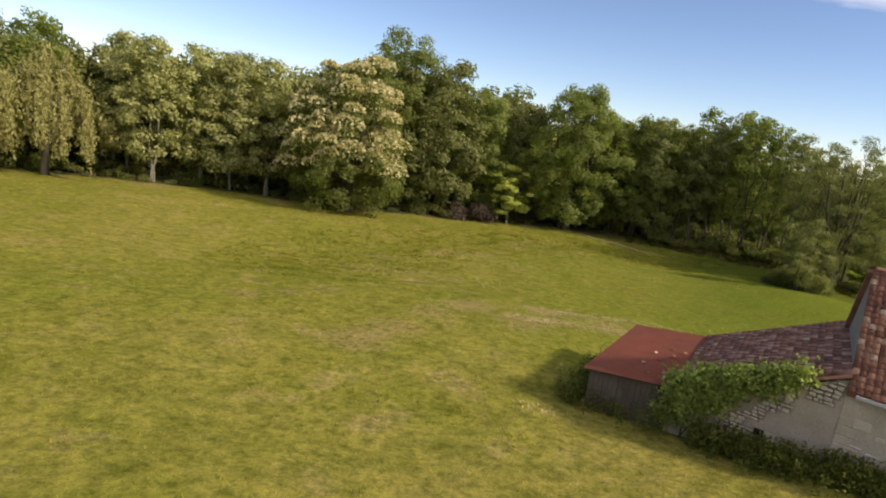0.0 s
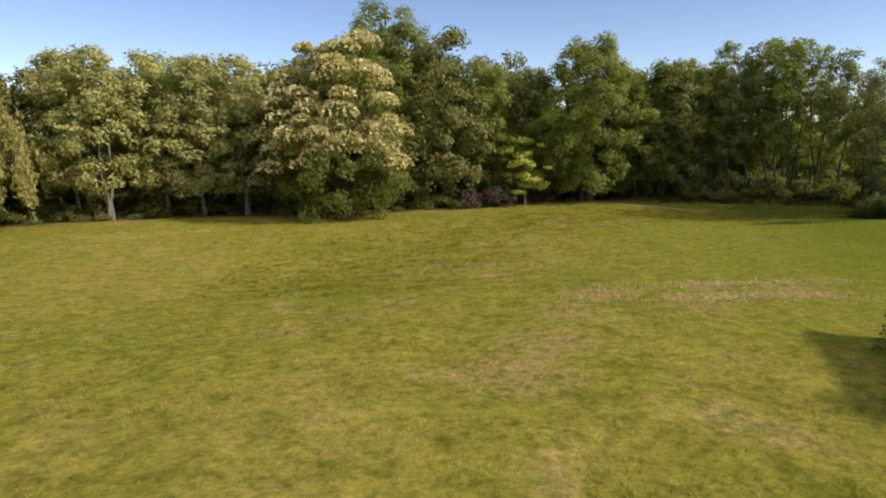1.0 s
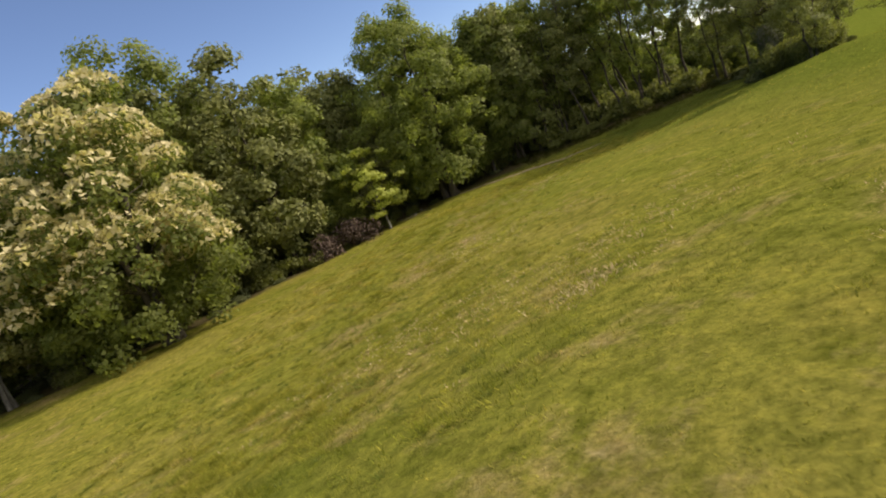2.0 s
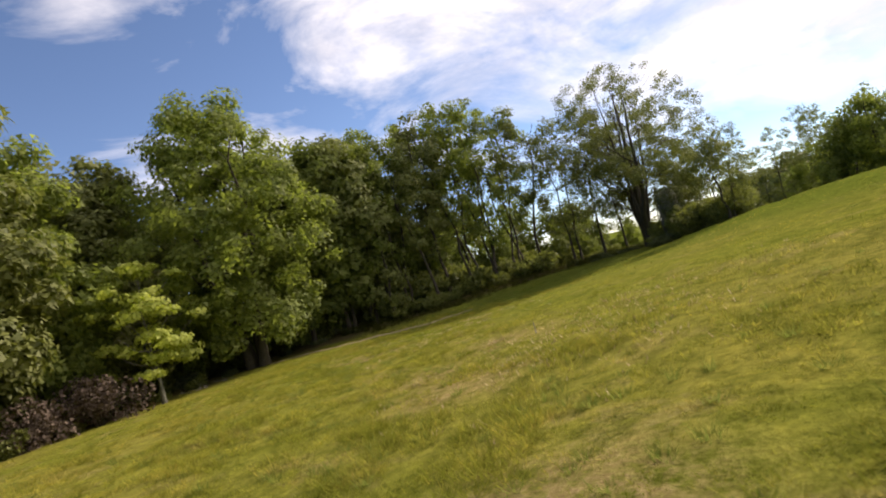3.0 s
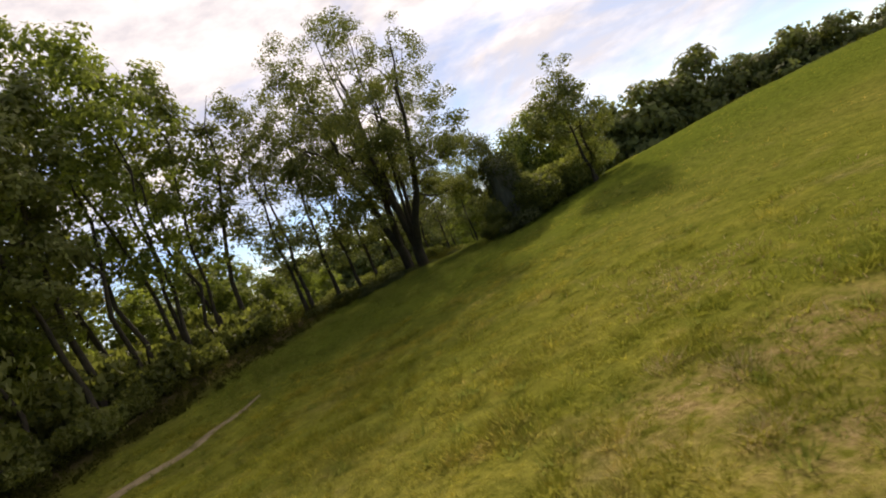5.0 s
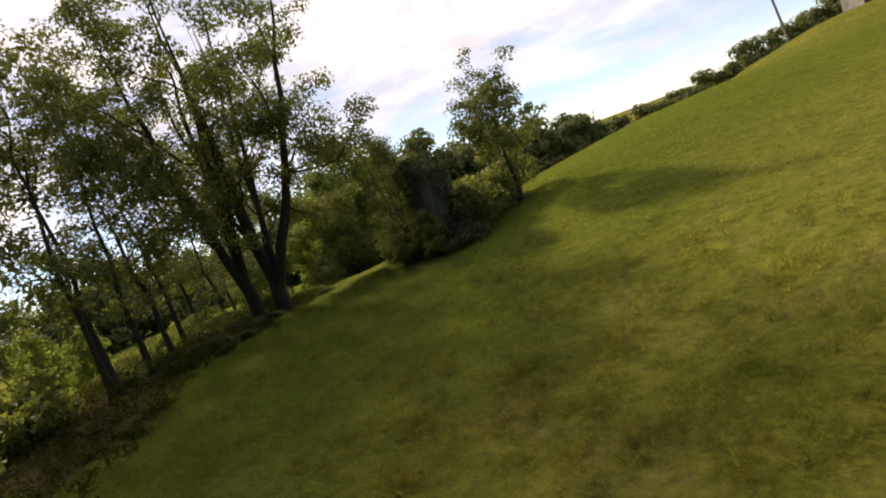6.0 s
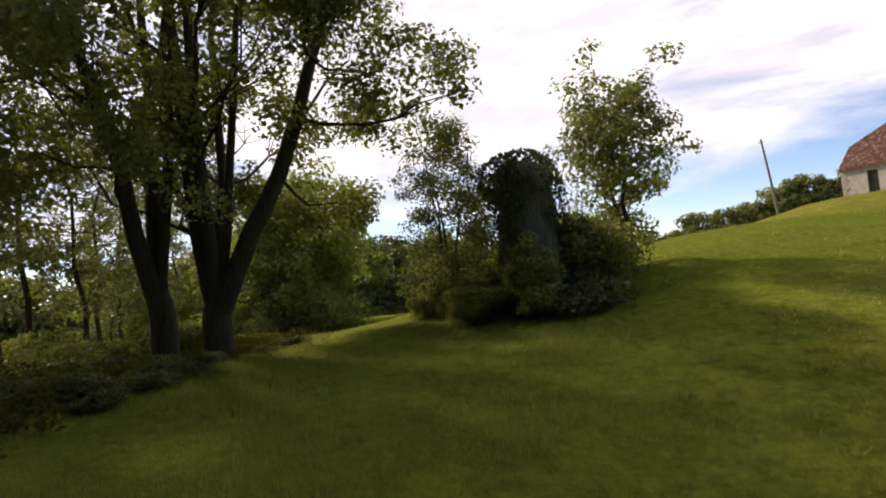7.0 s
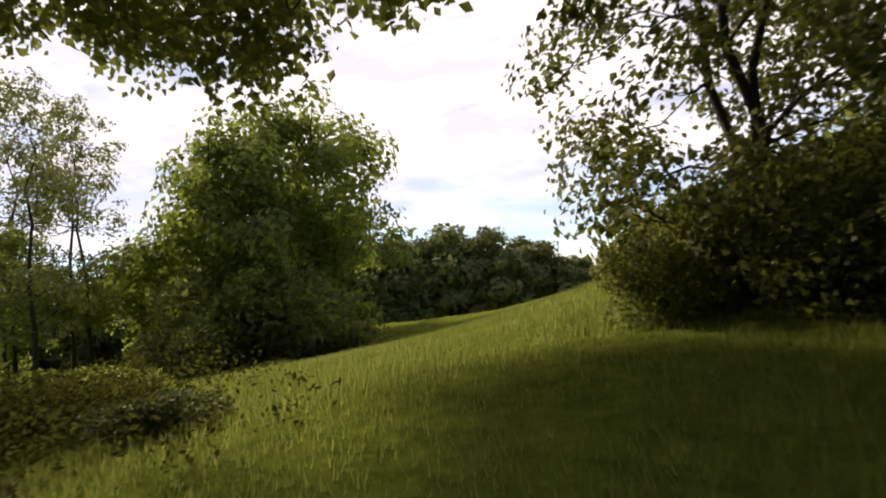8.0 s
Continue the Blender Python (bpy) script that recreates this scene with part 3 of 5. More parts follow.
    rc = clump_r * r.uniform(0.6, 1.35, size=len(tips))
    cnt = np.maximum(4, (per * (rc / clump_r) ** 2)).astype(int)
    idx = np.repeat(np.arange(len(tips)), cnt)
    off = r.normal(size=(len(idx), 3)) + 0.35 * face[idx]
    off /= np.linalg.norm(off, axis=1)[:, None]
    pos = tips[idx] + off * (rc[idx] * r.uniform(0.03, 1, size=len(idx)) ** 0.5)[:, None] * np.array([1, 1, flat])
    lv, lf = leaf_cards(r, pos, leaf, 0.35, 0.75 * off + 0.6 * face[idx], tri=tri, wild=wild)
    return wood, mesh_of("crown", lv, lf, leaf_mat), tips, rc


def place_tree(name, label, meshes, x, y, turn=0.0, scale=1.0, category="tree", group="", sink=0.0):
    root = thing(name, label, category, group=group)
    root.matrix_basis = pose(x, y, float(ground_z(x, y)) - sink, 0, 0, turn) @ Matrix.Diagonal((scale, scale, scale, 1))
    for nm, me in meshes:
        ob = child(nm, me, root)
        if nm == "twig_mass":
            tagged(ob, kind="stuff")
    return root


def again(root, x, y, turn, scale, squash=1.0):
    c = copy_thing(root, Matrix.Identity(4))
    c.matrix_basis = pose(x, y, float(ground_z(x, y)), 0, 0, turn) @ Matrix.Diagonal((scale, scale, scale * squash, 1))
    return c


def named(m):
    return m[0] + [("crown", m[1])]


def shrub_mesh(seed, radius, height, leaf, n, mat, lumps=7):
    """A bush: overlapping leafy lumps down to the ground."""
    r = np.random.RandomState(seed)
    c = np.stack([r.uniform(-0.6, 0.6, lumps) * radius, r.uniform(-0.6, 0.6, lumps) * radius, r.uniform(0.15, 0.62, lumps) * height], 1)
    s = r.uniform(0.35, 0.6, lumps)
    i = r.randint(0, lumps, n)
    d = r.normal(size=(n, 3))
    d /= np.linalg.norm(d, axis=1)[:, None]
    rho = r.uniform(0.2, 1, (n, 1)) ** 0.4
    p = c[i] + d * rho * s[i][:, None] * np.array([radius, radius, height * 0.62])
    p = p[p[:, 2] > -0.05]
    v, f = leaf_cards(r, p, leaf, 0.3, d[:len(p)], tri=True)
    stems = []
    for q in range(9):
        a = r.uniform(0, 6.28)
        tip = c[q % lumps] + np.array([0, 0, 0.1 * height])
        stems.append(tube(bent(r, np.array([0.15 * math.cos(a), 0.15 * math.sin(a), -0.1]), tip, 0.05, 0.04, 5), np.linspace(0.035, 0.008, 5), 5))
    sv, sf = join(stems)
    return [("stem", mesh_of("stem", sv, sf, BARK, True)), ("foliage", mesh_of("foliage", v, f, mat))]


def along(line, back, step, r, jitter=1.5):
    """Places beside a line, to its left by about the given distance."""
    pts = np.array(line, float)
    seg = np.linalg.norm(np.diff(pts, axis=0), axis=1)
    cum = np.concatenate([[0], np.cumsum(seg)])
    s = 0.0
    while s < cum[-1] - 0.5:
        i = int(np.searchsorted(cum, s, side="right") - 1)
        d = (pts[i + 1] - pts[i]) / seg[i]
        q = pts[i] + d * (s - cum[i]) + np.array([-d[1], d[0]]) * (back + r.uniform(-jitter, jitter))
        yield float(q[0]), float(q[1])
        s += step * r.uniform(0.8, 1.2)


# the line on which the trunks of the front row stand
FRONT = [(-80, 62), (-46, 79), (-37, 82), (-25, 84), (-12, 83.5), (1, 87), (11, 91), (20, 93.5), (26, 92.5), (34, 89), (41, 85.5), (46, 81.5), (49, 78)]


def plant_wood():
    r = np.random.RandomState(11)
    # --- single trees that can be told apart
    m = tree_meshes(101, 21.8, 8.2, 1.2, 0.5, 0.30, 400, 130, OAK_LEAF, BARK, 1.25, stems=4, spread=3.4, top=0.15, lobes=34, size=0.36, fill=0.3)
    place_tree("oak_tree", "broad domed oak in full green leaf at the wood edge", named(m), 20.6, 90.3, 20)
    m = tree_meshes(102, 20.8, 8.3, 0.2, 0.45, 0.34, 250, 95, OAK_LEAF, BARK, 1.4, stems=2, spread=2.0, top=0.3, lobes=30, size=0.36, fill=0.3)
    b = place_tree("blossoming_tree", "large tree covered in cream blossom over green leaves", named(m), -11.3, 78.5, 0)
    rr = np.random.RandomState(5)
    tips, rc = m[2], m[3]
    wild = rr.uniform(0, 1, len(tips))
    outer = [i for i in range(len(tips)) if tips[i][2] > 4.5 and np.hypot(tips[i][0], tips[i][1]) > 2.5 and wild[i] < (0.9 if tips[i][2] > 8 else 0.45)]
    pos = []
    for i in outer:
        k = 95
        d = rr.normal(size=(k, 3))
        d /= np.linalg.norm(d, axis=1)[:, None]
        d[:, 2] = np.abs(d[:, 2]) * 0.8
        pos.append(tips[i] + d * rc[i] * 1.03)
    v, f = leaf_cards(rr, np.concatenate(pos), 0.42, 0.6, tri=True)
    child("blossom", mesh_of("blossom", v, f, BLOSSOM), b, "cream-white hanging flower clusters")
    m = tree_meshes(103, 26.5, 8.8, 3.0, 0.55, 0.36, 270, 105, OAK_LEAF, BARK, 1.5, top=0.25, lobes=34, size=0.36, fill=0.3)
    place_tree("ash_tree", "tall green ash rising above the wood edge", named(m), -6.3, 91.0, 40)
    m = tree_meshes(104, 9.8, 3.7, 2.0, 0.13, 0.26, 64, 90, BRIGHT_LEAF, PALE_BARK, 0.85, flat=0.4, lobes=18, size=0.34)
    place_tree("maple_sapling", "young maple with bright yellow-green leaves", named(m), 11.3, 87.6, 0)
    # --- pale, thin-stemmed trees in the west
    m1 = tree_meshes(105, 19.5, 5.2, 2.4, 0.22, 0.36, 140, 85, PALE_LEAF, PALE_BARK, 1.2, stems=2, spread=1.6, lobes=24, size=0.40, top=0.3, fill=0.45)
    m2 = tree_meshes(106, 18.5, 4.8, 3.0, 0.18, 0.36, 130, 82, PALE_LEAF, PALE_BARK, 1.15, lobes=22, size=0.40, top=0.3, fill=0.45)
    lab = "slender pale-leaved tree with a thin grey trunk"
    p1 = place_tree("locust_tree", lab, named(m1), -38.0, 80.5, 10, group="pale trees at the wood edge")
    p2 = place_tree("locust_tree", lab, named(m2), -28.3, 83.0, 70, group="pale trees at the wood edge")
    for x, y, s, pr in ((-33, 84, 1.0, p1), (-23.5, 83.5, 0.98, p1), (-42, 82, 0.95, p2), (-19, 85.5, 0.95, p2), (-30, 89, 1.08, p2), (-46, 88, 1.05, p1)):
        again(pr, x, y, r.uniform(0, 360), s)
    # --- the wood itself: a few grown forms, copied
    kinds = []
    for i, (h, rad, low, lf, bark) in enumerate(((19.5, 5.2, 1.4, OAK_LEAF, BARK), (18.0, 4.4, 2.0, DARK_LEAF, BARK), (20.5, 5.6, 1.2, DARK_LEAF, BARK), (17.5, 3.9, 2.4, OAK_LEAF, BARK))):
        kinds.append(named(tree_meshes(120 + i, h, rad, low, 0.22, 0.36, 180, 85, lf, bark, 1.25, stems=1 + i % 2, spread=1.2, top=0.25, lobes=24, size=0.40, fill=0.4)))
    back = []
    for i in range(2):
        back.append(named(tree_meshes(140 + i, 20.0, 5.4, 1.0, 0.24, 0.50, 95, 55, (DARK_LEAF, OAK_LEAF)[i], BARK, 1.5, sprigs=0, lobes=14, size=0.45, top=0.3)))
    lab = "mature broadleaf tree in the edge of the wood"
    first = []
    for ms, (x, y) in zip(kinds, ((6.5, 92.5), (33.0, 88.9), (-5.0, 89.0), (28.5, 96.0))):
        first.append(place_tree("wood_tree", lab, ms, x, y, r.uniform(0, 360), group="trees of the wood"))
    spots = [(28.0, 92, 0, 0.92), (31, 90, 3, 1.0), (35.5, 90.5, 1, 0.9),
             (14.0, 95.5, 1, 1.05), (1.2, 88.2, 2, 1.12), (8.0, 92.0, 3, 0.72), (25.5, 95, 2, 0.9), (-16, 87, 2, 0.95), (-18, 83.5, 3, 0.7), (12.5, 94.0, 1, 0.85),
             (-52, 79, 0, 1.0), (-58, 76, 2, 1.0), (-64, 72, 1, 1.0), (-71, 69, 0, 1.0)]
    for x, y, k, s in spots:
        again(first[k], x, y, r.uniform(0, 360), s * r.uniform(0.96, 1.04))
    rows = []
    for k, ms in enumerate(back):
        rows.append(place_tree("inner_tree", "tree deeper inside the wood", ms, (-22, 8)[k], (92, 99)[k], 0, group="inner trees of the wood"))
    for off, step in ((7.5, 5.0), (14, 6.0), (22, 8.0)):
        for x, y in along(FRONT, off, step, r):
            if x < 31 or (y > 94 and x < 44):
                again(rows[r.randint(2)], x, y, r.uniform(0, 360), r.uniform(0.90, 1.06) * (0.9 if x > 22 else 1.12 if x > -14 else 1.0))


def east_belt():
    """The thin belt in the east: tall, slender, leaning stems with light crowns, the sky showing between them."""
    r = np.random.RandomState(17)
    lab = "tall slender tree with a thin dark trunk and light crown"
    forms = []
    for i, (h, rad, st, ln) in enumerate(((19.5, 3.2, 2, 0.8), (18.0, 2.9, 1, -1.4), (20.0, 3.4, 3, 0.3))):
        m = tree_meshes(250 + i, h, rad, 4.6, 0.18, 0.26, 112, 52, (OAK_LEAF, DARK_LEAF)[i % 2], BARK, 0.80, stems=st, spread=2.2, lean=ln, sprigs=3, top=-0.1, lobes=26, size=0.36)
        forms.append(named(m))
    line = [(33.5, 87.0), (38, 85.2), (42, 82.8), (45.5, 79.6), (48.0, 76.4)]
    first = {}
    k = 0
    for back, step in ((0.0, 2.5), (3.4, 3.4), (8.0, 4.4)):
        for x, y in along(line, back, step, r, 0.9):
            if x > 46.0 and back > 3:
                continue
            i = (k * 2 + k // 3) % 3
            k += 1
            s = r.uniform(0.93, 1.07) * (0.90 if x < 39 else 1.0)
            if i not in first:
                first[i] = place_tree("belt_tree", lab, forms[i], x, y, r.uniform(0, 360), s, group="trees of the eastern belt")
            else:
                again(first[i], x, y, r.uniform(0, 360), s)

    # the same wood further down the slope in the north-east
    for x, y in ((56, 124), (61, 121), (66, 118), (71, 114), (76, 110), (81, 106), (59, 128), (65, 125), (71, 121), (77, 117), (83, 112), (87, 103)):
        again(first[r.randint(3)], x, y, r.uniform(0, 360), r.uniform(0.9, 1.05))


def willow():
    r = np.random.RandomState(31)
    pieces = [tube(np.array([[0, 0, -0.4], [0.1, 0, 2.5], [0.2, 0.1, 6.0], [0.1, 0.2, 11.0]]), np.array([0.6, 0.42, 0.34, 0.12]), 8)]
    pos = []
    for i in range(66):
        a0, rho0 = r.uniform(0, 6.28), 6.9 * r.uniform(0.05, 1) ** 0.55
        top = 15.5 - 0.17 * rho0 * rho0 + r.uniform(-2.4, 0.8)
        heart = np.array([math.cos(a0) * rho0, math.sin(a0) * rho0, top])
        if i % 2 == 0:
            pieces.append(tube(bent(r, np.array([0.15, 0.1, r.uniform(4, 9)]), heart, -0.12, 0.03), np.linspace(0.13, 0.015, 6), 5))
        length = r.uniform(0.30, 0.85) * (top - 0.3)
        for q in range(6):
            start = heart + np.array([r.normal() * 0.5, r.normal() * 0.5, r.normal() * 0.35])
            drop = length * r.uniform(0.5, 1.1)
            k = int(11 * drop)
            t = r.uniform(0, 1, (k, 1)) ** 0.8
            sway = np.array([math.cos(a0), math.sin(a0), 0]) * t * r.uniform(0.2, 0.9)
            pos.append(start + sway + np.concatenate([r.normal(size=(k, 2)) * 0.17, -t * np.minimum(drop, start[2] - 0.3)], 1))
    v, f = leaf_cards(r, np.concatenate(pos), 0.32, 0.0, None, 1.5, 1.6)
    tv, tf = join(pieces)
    ms = [("trunk", mesh_of("trunk", tv, tf, BARK, True)), ("crown", mesh_of("crown", v, f, WILLOW_LEAF))]
    a = place_tree("willow_tree", "weeping willow with hanging yellow-green strands", ms, -48.5, 74.5, 0, group="willows")
    again(a, -56, 71, 130, 1.05)


def big_twin_tree():
    """The two thick, forked trees that the flight passes close to."""
    r = np.random.RandomState(19)
    # boughs that sweep low over the grass on the meadow's side
    low = [(-5.2, -1.6, 6.6), (-3.6, -4.2, 6.4), (-4.6, 1.2, 7.6), (-6.2, -2.2, 6.0), (-1.2, -4.6, 4.1), (-4.2, -4.8, 5.6), (-6.0, -0.6, 7.0), (-5.4, 0.4, 7.8), (-5.6, -3.4, 7.4),
           (-0.2, -4.2, 3.6), (-2.2, -3.8, 3.5), (0.8, -4.8, 3.9), (2.0, -4.2, 4.4), (2.8, -3.6, 4.8), (1.4, -3.2, 4.2), (3.2, -4.6, 5.0), (2.4, -5.2, 4.6), (3.6, -2.6, 5.4)]
    tips = []
    for bx, by, bz in low:
        for q in range(4):
            f = 0.68 + 0.10 * q
            tips.append((bx * f + r.normal() * 0.5, by * f + r.normal() * 0.5, bz + (0.9 - f) * 1.2 + r.normal() * 0.25))
    m = tree_meshes(201, 18.2, 6.9, 4.0, 0.38, 0.15, 270, 125, DARK_LEAF, BARK, 0.66, ends=((0.9, 0.2, 15.0), (-4.4, -2.1, 13.4), (-1.0, 1.2, 15.5), (0.6, -1.6, 13.5), (-1.9, -0.7, 15.6), (2.0, 1.0, 14.2)), extra=np.array(low + tips), fork=1.6, tri=False, top=-0.1,
                    lobes=40, size=0.26, flare=1.3, wild=0.9, mains=5, sprigs=3)
    place_tree("forked_oak", "large forked oak with a thick dark trunk and low branches", named(m), 46.7, 66.55, 0, sink=0.05)
    m = tree_meshes(202, 16.6, 6.0, 4.4, 0.33, 0.165, 100, 110, DARK_LEAF, BARK, 0.64, stems=3, spread=1.7, fork=2.0, top=-0.1, lobes=32, size=0.27, flare=1.3, wild=0.9, sprigs=3)
    place_tree("forked_oak", "forked oak with a dark trunk beside a larger one", named(m), 47.95, 67.3, 200, sink=0.05)
    # slim leaning stems further along the edge
    m = tree_meshes(203, 14.5, 2.7, 2.6, 0.13, 0.17, 92, 44, DARK_LEAF, BARK, 0.62, lean=-0.8, lobes=30, size=0.34, top=0.1, sprigs=3, fill=0.25)
    a = place_tree("slim_tree", "thin dark-stemmed tree at the meadow edge", named(m), 47.6, 74.4, 0, group="slim trees")
    for x, y, t, s in ((48.2, 74.0, 140, 1.05), (49.6, 72.0, 60, 1.05), (51.0, 70.2, 250, 1.0), (66.0, 52.7, 10, 0.8), (63.0, 58.4, 110, 0.6), (53.2, 68.4, 210, 1.05), (55.6, 66.2, 330, 0.95), 
                       (67.5, 54.2, 70, 0.85), (64.2, 53.2, 160, 0.75), (57.6, 62.6, 100, 0.85), (60.0, 60.0, 20, 0.8), (54.2, 65.2, 280, 0.8), (61.6, 56.6, 340, 0.7)):
        again(a, x, y, t, s)


def stump_group():
    # sparse small trees round the ivy-clad broken trunk
    prongs = np.array([(-1.1, 0.3, 6.0), (-1.5, 0.2, 6.6), (-1.9, 0.4, 6.4), (0.6, -0.4, 6.4), (0.8, -0.3, 7.1), (0.4, -0.2, 7.4), (1.2, 0.1, 6.2), (-0.7, -0.4, 5.6)])
    m = tree_meshes(211, 6.6, 2.3, 2.0, 0.13, 0.14, 112, 66, DARK_LEAF, BARK, 0.50, stems=2, spread=0.9, extra=prongs, top=0.1, lobes=22, size=0.34)
    place_tree("field_maple", "small bushy tree with a few airy top branches", named(m), 37.9, 58.2, 0)
    m = tree_meshes(212, 6.0, 1.85, 0.2, 0.08, 0.085, 200, 105, DARK_LEAF, BARK, 0.40, stems=3, spread=0.7, tri=False, top=0.3, lobes=26, size=0.34, sprigs=4, wild=0.9, fill=0.3)
    place_tree("field_maple", "small leafy tree beside an ivy-covered stump", named(m), 42.2, 62.0, 40)
    m = tree_meshes(214, 4.2, 1.5, 0.1, 0.08, 0.12, 110, 100, SHRUB_LEAF, BARK, 0.45, stems=2, spread=0.6, lobes=16, size=0.45)
    b = place_tree("field_maple", "dense young bushy tree hiding an old stump", named(m), 38.5, 62.0, 0, 0.6)
    again(b, 39.6, 61.0, 120, 0.58)
    again(b, 39.2, 63.9, 200, 0.5)
    r = np.random.RandomState(61)
    root = thing("ivy_stump", "broken upright trunk wrapped in dark ivy", "tree stump")
    root.matrix_basis = pose(39.45, 62.55, float(ground_z(39.45, 62.55)) - 0.2)
    path = np.array([[0, 0, -0.3], [0.02, -0.03, 0.8], [0.10, 0.0, 2.1], [0.18, 0.04, 3.1], [0.25, 0.08, 3.8], [0.27, 0.09, 4.1]])
    v, f = tube(path, np.array([1.0, 0.86, 0.78, 0.74, 0.72, 0.3]), 16)
    v = v + r.normal(size=v.shape) * 0.05
    child("trunk", mesh_of("trunk", v, f, STUMP_BARK, True), root, "bare grey weathered trunk")
    n = 9000
    t = r.uniform(0, 1, n)
    z = t * 4.3
    a = r.uniform(0, 2 * np.pi, n)
    cx = np.interp(z, path[:, 2], path[:, 0])
    rad = 0.80 + 0.14 * np.clip((z - 2.7) / 1.2, 0, 1) + 0.16 * np.sin(a * 3 + z * 1.7) + r.uniform(-0.05, 0.16, n)
    rad = np.where(z > 3.8, rad * np.sqrt(np.clip((4.45 - z) / 0.65, 0, 1)), rad)
    keep = (np.cos(a - 2.1 + 0.25 * np.sin(z * 2.1)) < 0.88 + 0.10 * np.sin(z * 5.0 + a * 3)) | (z > 3.1) | (z < 1.0)
    out = np.stack([np.cos(a), np.sin(a), np.zeros(n)], 1)
    p = np.stack([cx, np.zeros(n), z], 1) + out * rad[:, None]
    v, f = leaf_cards(r, p[keep], 0.11, 0.2, out[keep])
    child("ivy", mesh_of("ivy", v, f, IVY_LEAF), root, "dense dark ivy")


def shrubs():
    r = np.random.RandomState(71)
    lab = "rounded leafy shrub at the foot of the trees"
    a = place_tree("shrub", lab, shrub_mesh(301, 1.9, 2.4, 0.14, 5200, SHRUB_LEAF), 38.8, 60.6, 0, category="shrub", group="shrubs")
    b = place_tree("shrub", lab, shrub_mesh(302, 2.3, 1.9, 0.14, 5200, SHRUB_LEAF), 40.6, 60.2, 0, category="shrub", group="shrubs")
    c = place_tree("shrub", "low dark undergrowth under the trees", shrub_mesh(303, 1.8, 1.1, 0.13, 3000, IVY_LEAF), 44.0, 83.5, 0, category="shrub", group="undergrowth")
    d = place_tree("shrub", "dense small-leaved bush beside the stump", shrub_mesh(309, 1.5, 1.5, 0.06, 11000, SHRUB_LEAF), 41.3, 60.9, 0, category="shrub", group="shrubs")
    for x, y, s, o in ((38.7, 61.4, 0.95, a), (38.9, 59.4, 0.95, a), (38.5, 63.4, 0.9, c), (40.6, 63.6, 0.7, d), (41.9, 59.8, 0.7, d), (40.8, 64.2, 0.5, d), (39.2, 58.0, 1.0, a), (57.0, 54.0, 0.8, a),
                       (59.5, 52.5, 0.9, a), (57.0, 51.8, 1.5, a), (58.0, 50.2, 1.3, a), (55.8, 50.0, 0.9, b), (58.6, 53.6, 1.2, b), (50.4, 73.2, 0.55, b), (51.6, 71.8, 0.5, a), (53.0, 70.6, 0.55, b), (54.2, 68.8, 0.6, a), (52.4, 67.2, 0.8, b), (55.0, 66.8, 0.8, a), (42.6, 61.5, 0.8, d), (41.3, 62.5, 0.8, d), (42.9, 62.3, 0.55, d), (46.0, 64.7, 0.3, c), (45.5, 66.2, 0.26, c), (48.6, 63.6, 0.4, b), (50.9, 67.4, 0.8, b), (51.5, 69.5, 0.5, b), (49.9, 65.0, 0.6, a), (51.4, 66.2, 0.6, b), (50.4, 68.2, 0.6, b), (53.5, 66.5, 0.6, b), (52.2, 64.2, 0.6, b), (54.5, 69.5, 0.6, b), (50.2, 71.5, 0.6, c), (48.6, 72.6, 0.6, c), (49.2, 69.2, 0.5, c), (45.6, 72.8, 0.4, c), (46.8, 71.2, 0.5, c), (46.4, 74.2, 0.5, c), (47.6, 69.6, 0.4, c),
                       (48.6, 68.6, 0.55, c), (47.9, 72.4, 0.6, c), (49.6, 66.4, 0.6, c), (41.2, 62.8, 0.6, d), (40.9, 61.9, 0.9, d), (46.0, 67.7, 0.40, c), (45.6, 68.8, 0.45, c), (45.0, 70.0, 0.40, c), (46.6, 68.7, 0.5, c),
                       (45.9, 70.5, 0.5, c), (44.6, 71.3, 0.35, c)):
        again(o, x, y, r.uniform(0, 360), s)
    # understorey along the edge of the wood
    lab = "leafy bush in the understorey of the wood"
    a = place_tree("shrub", lab, shrub_mesh(306, 1.9, 2.4, 0.26, 1700, SHRUB_LEAF), 43.0, 84.5, 0, category="shrub", group="understorey")
    b = place_tree("shrub", lab, shrub_mesh(307, 2.3, 1.9, 0.26, 1700, SHRUB_LEAF), 39.0, 86.5, 0, category="shrub", group="understorey")
    for x, y in along([(33.5, 86.0), (38, 84.4), (42, 82.0), (45.2, 79.0), (47.6, 75.8)], 0.0, 1.5, r, 1.2):
        again((a, b)[r.randint(2)], x, y, r.uniform(0, 360), r.uniform(0.5, 1.1), 1.1)
    for x, y in along([(33.5, 86.0), (38, 84.4), (42, 82.0), (45.2, 79.0), (49.6, 73.8)], 3.5, 1.8, r, 1.4):
        again((a, b)[r.randint(2)], x, y, r.uniform(0, 360), r.uniform(0.9, 1.6) * (1.1 if x < 44 else 0.75), 1.3)
    for back, lo, hi, step in ((-1.2, 0.4, 0.7, 3.4), (1.8, 0.7, 1.2, 3.0), (5.5, 1.1, 1.7, 4.0), (10.0, 1.5, 2.2, 6.0)):
        for x, y in along(FRONT, back, step, r, 0.8):
            k = r.randint(3)
            if x > 31 and back > 6:
                continue
            if x > 22:
                again(c if back < 0 else (c, a, b)[k], x, y, r.uniform(0, 360), r.uniform(lo, hi) * 0.9)
            else:
                again((c, a, b)[k] if back > 0 else (c, c, a)[k], x, y, r.uniform(0, 360), r.uniform(lo, hi))
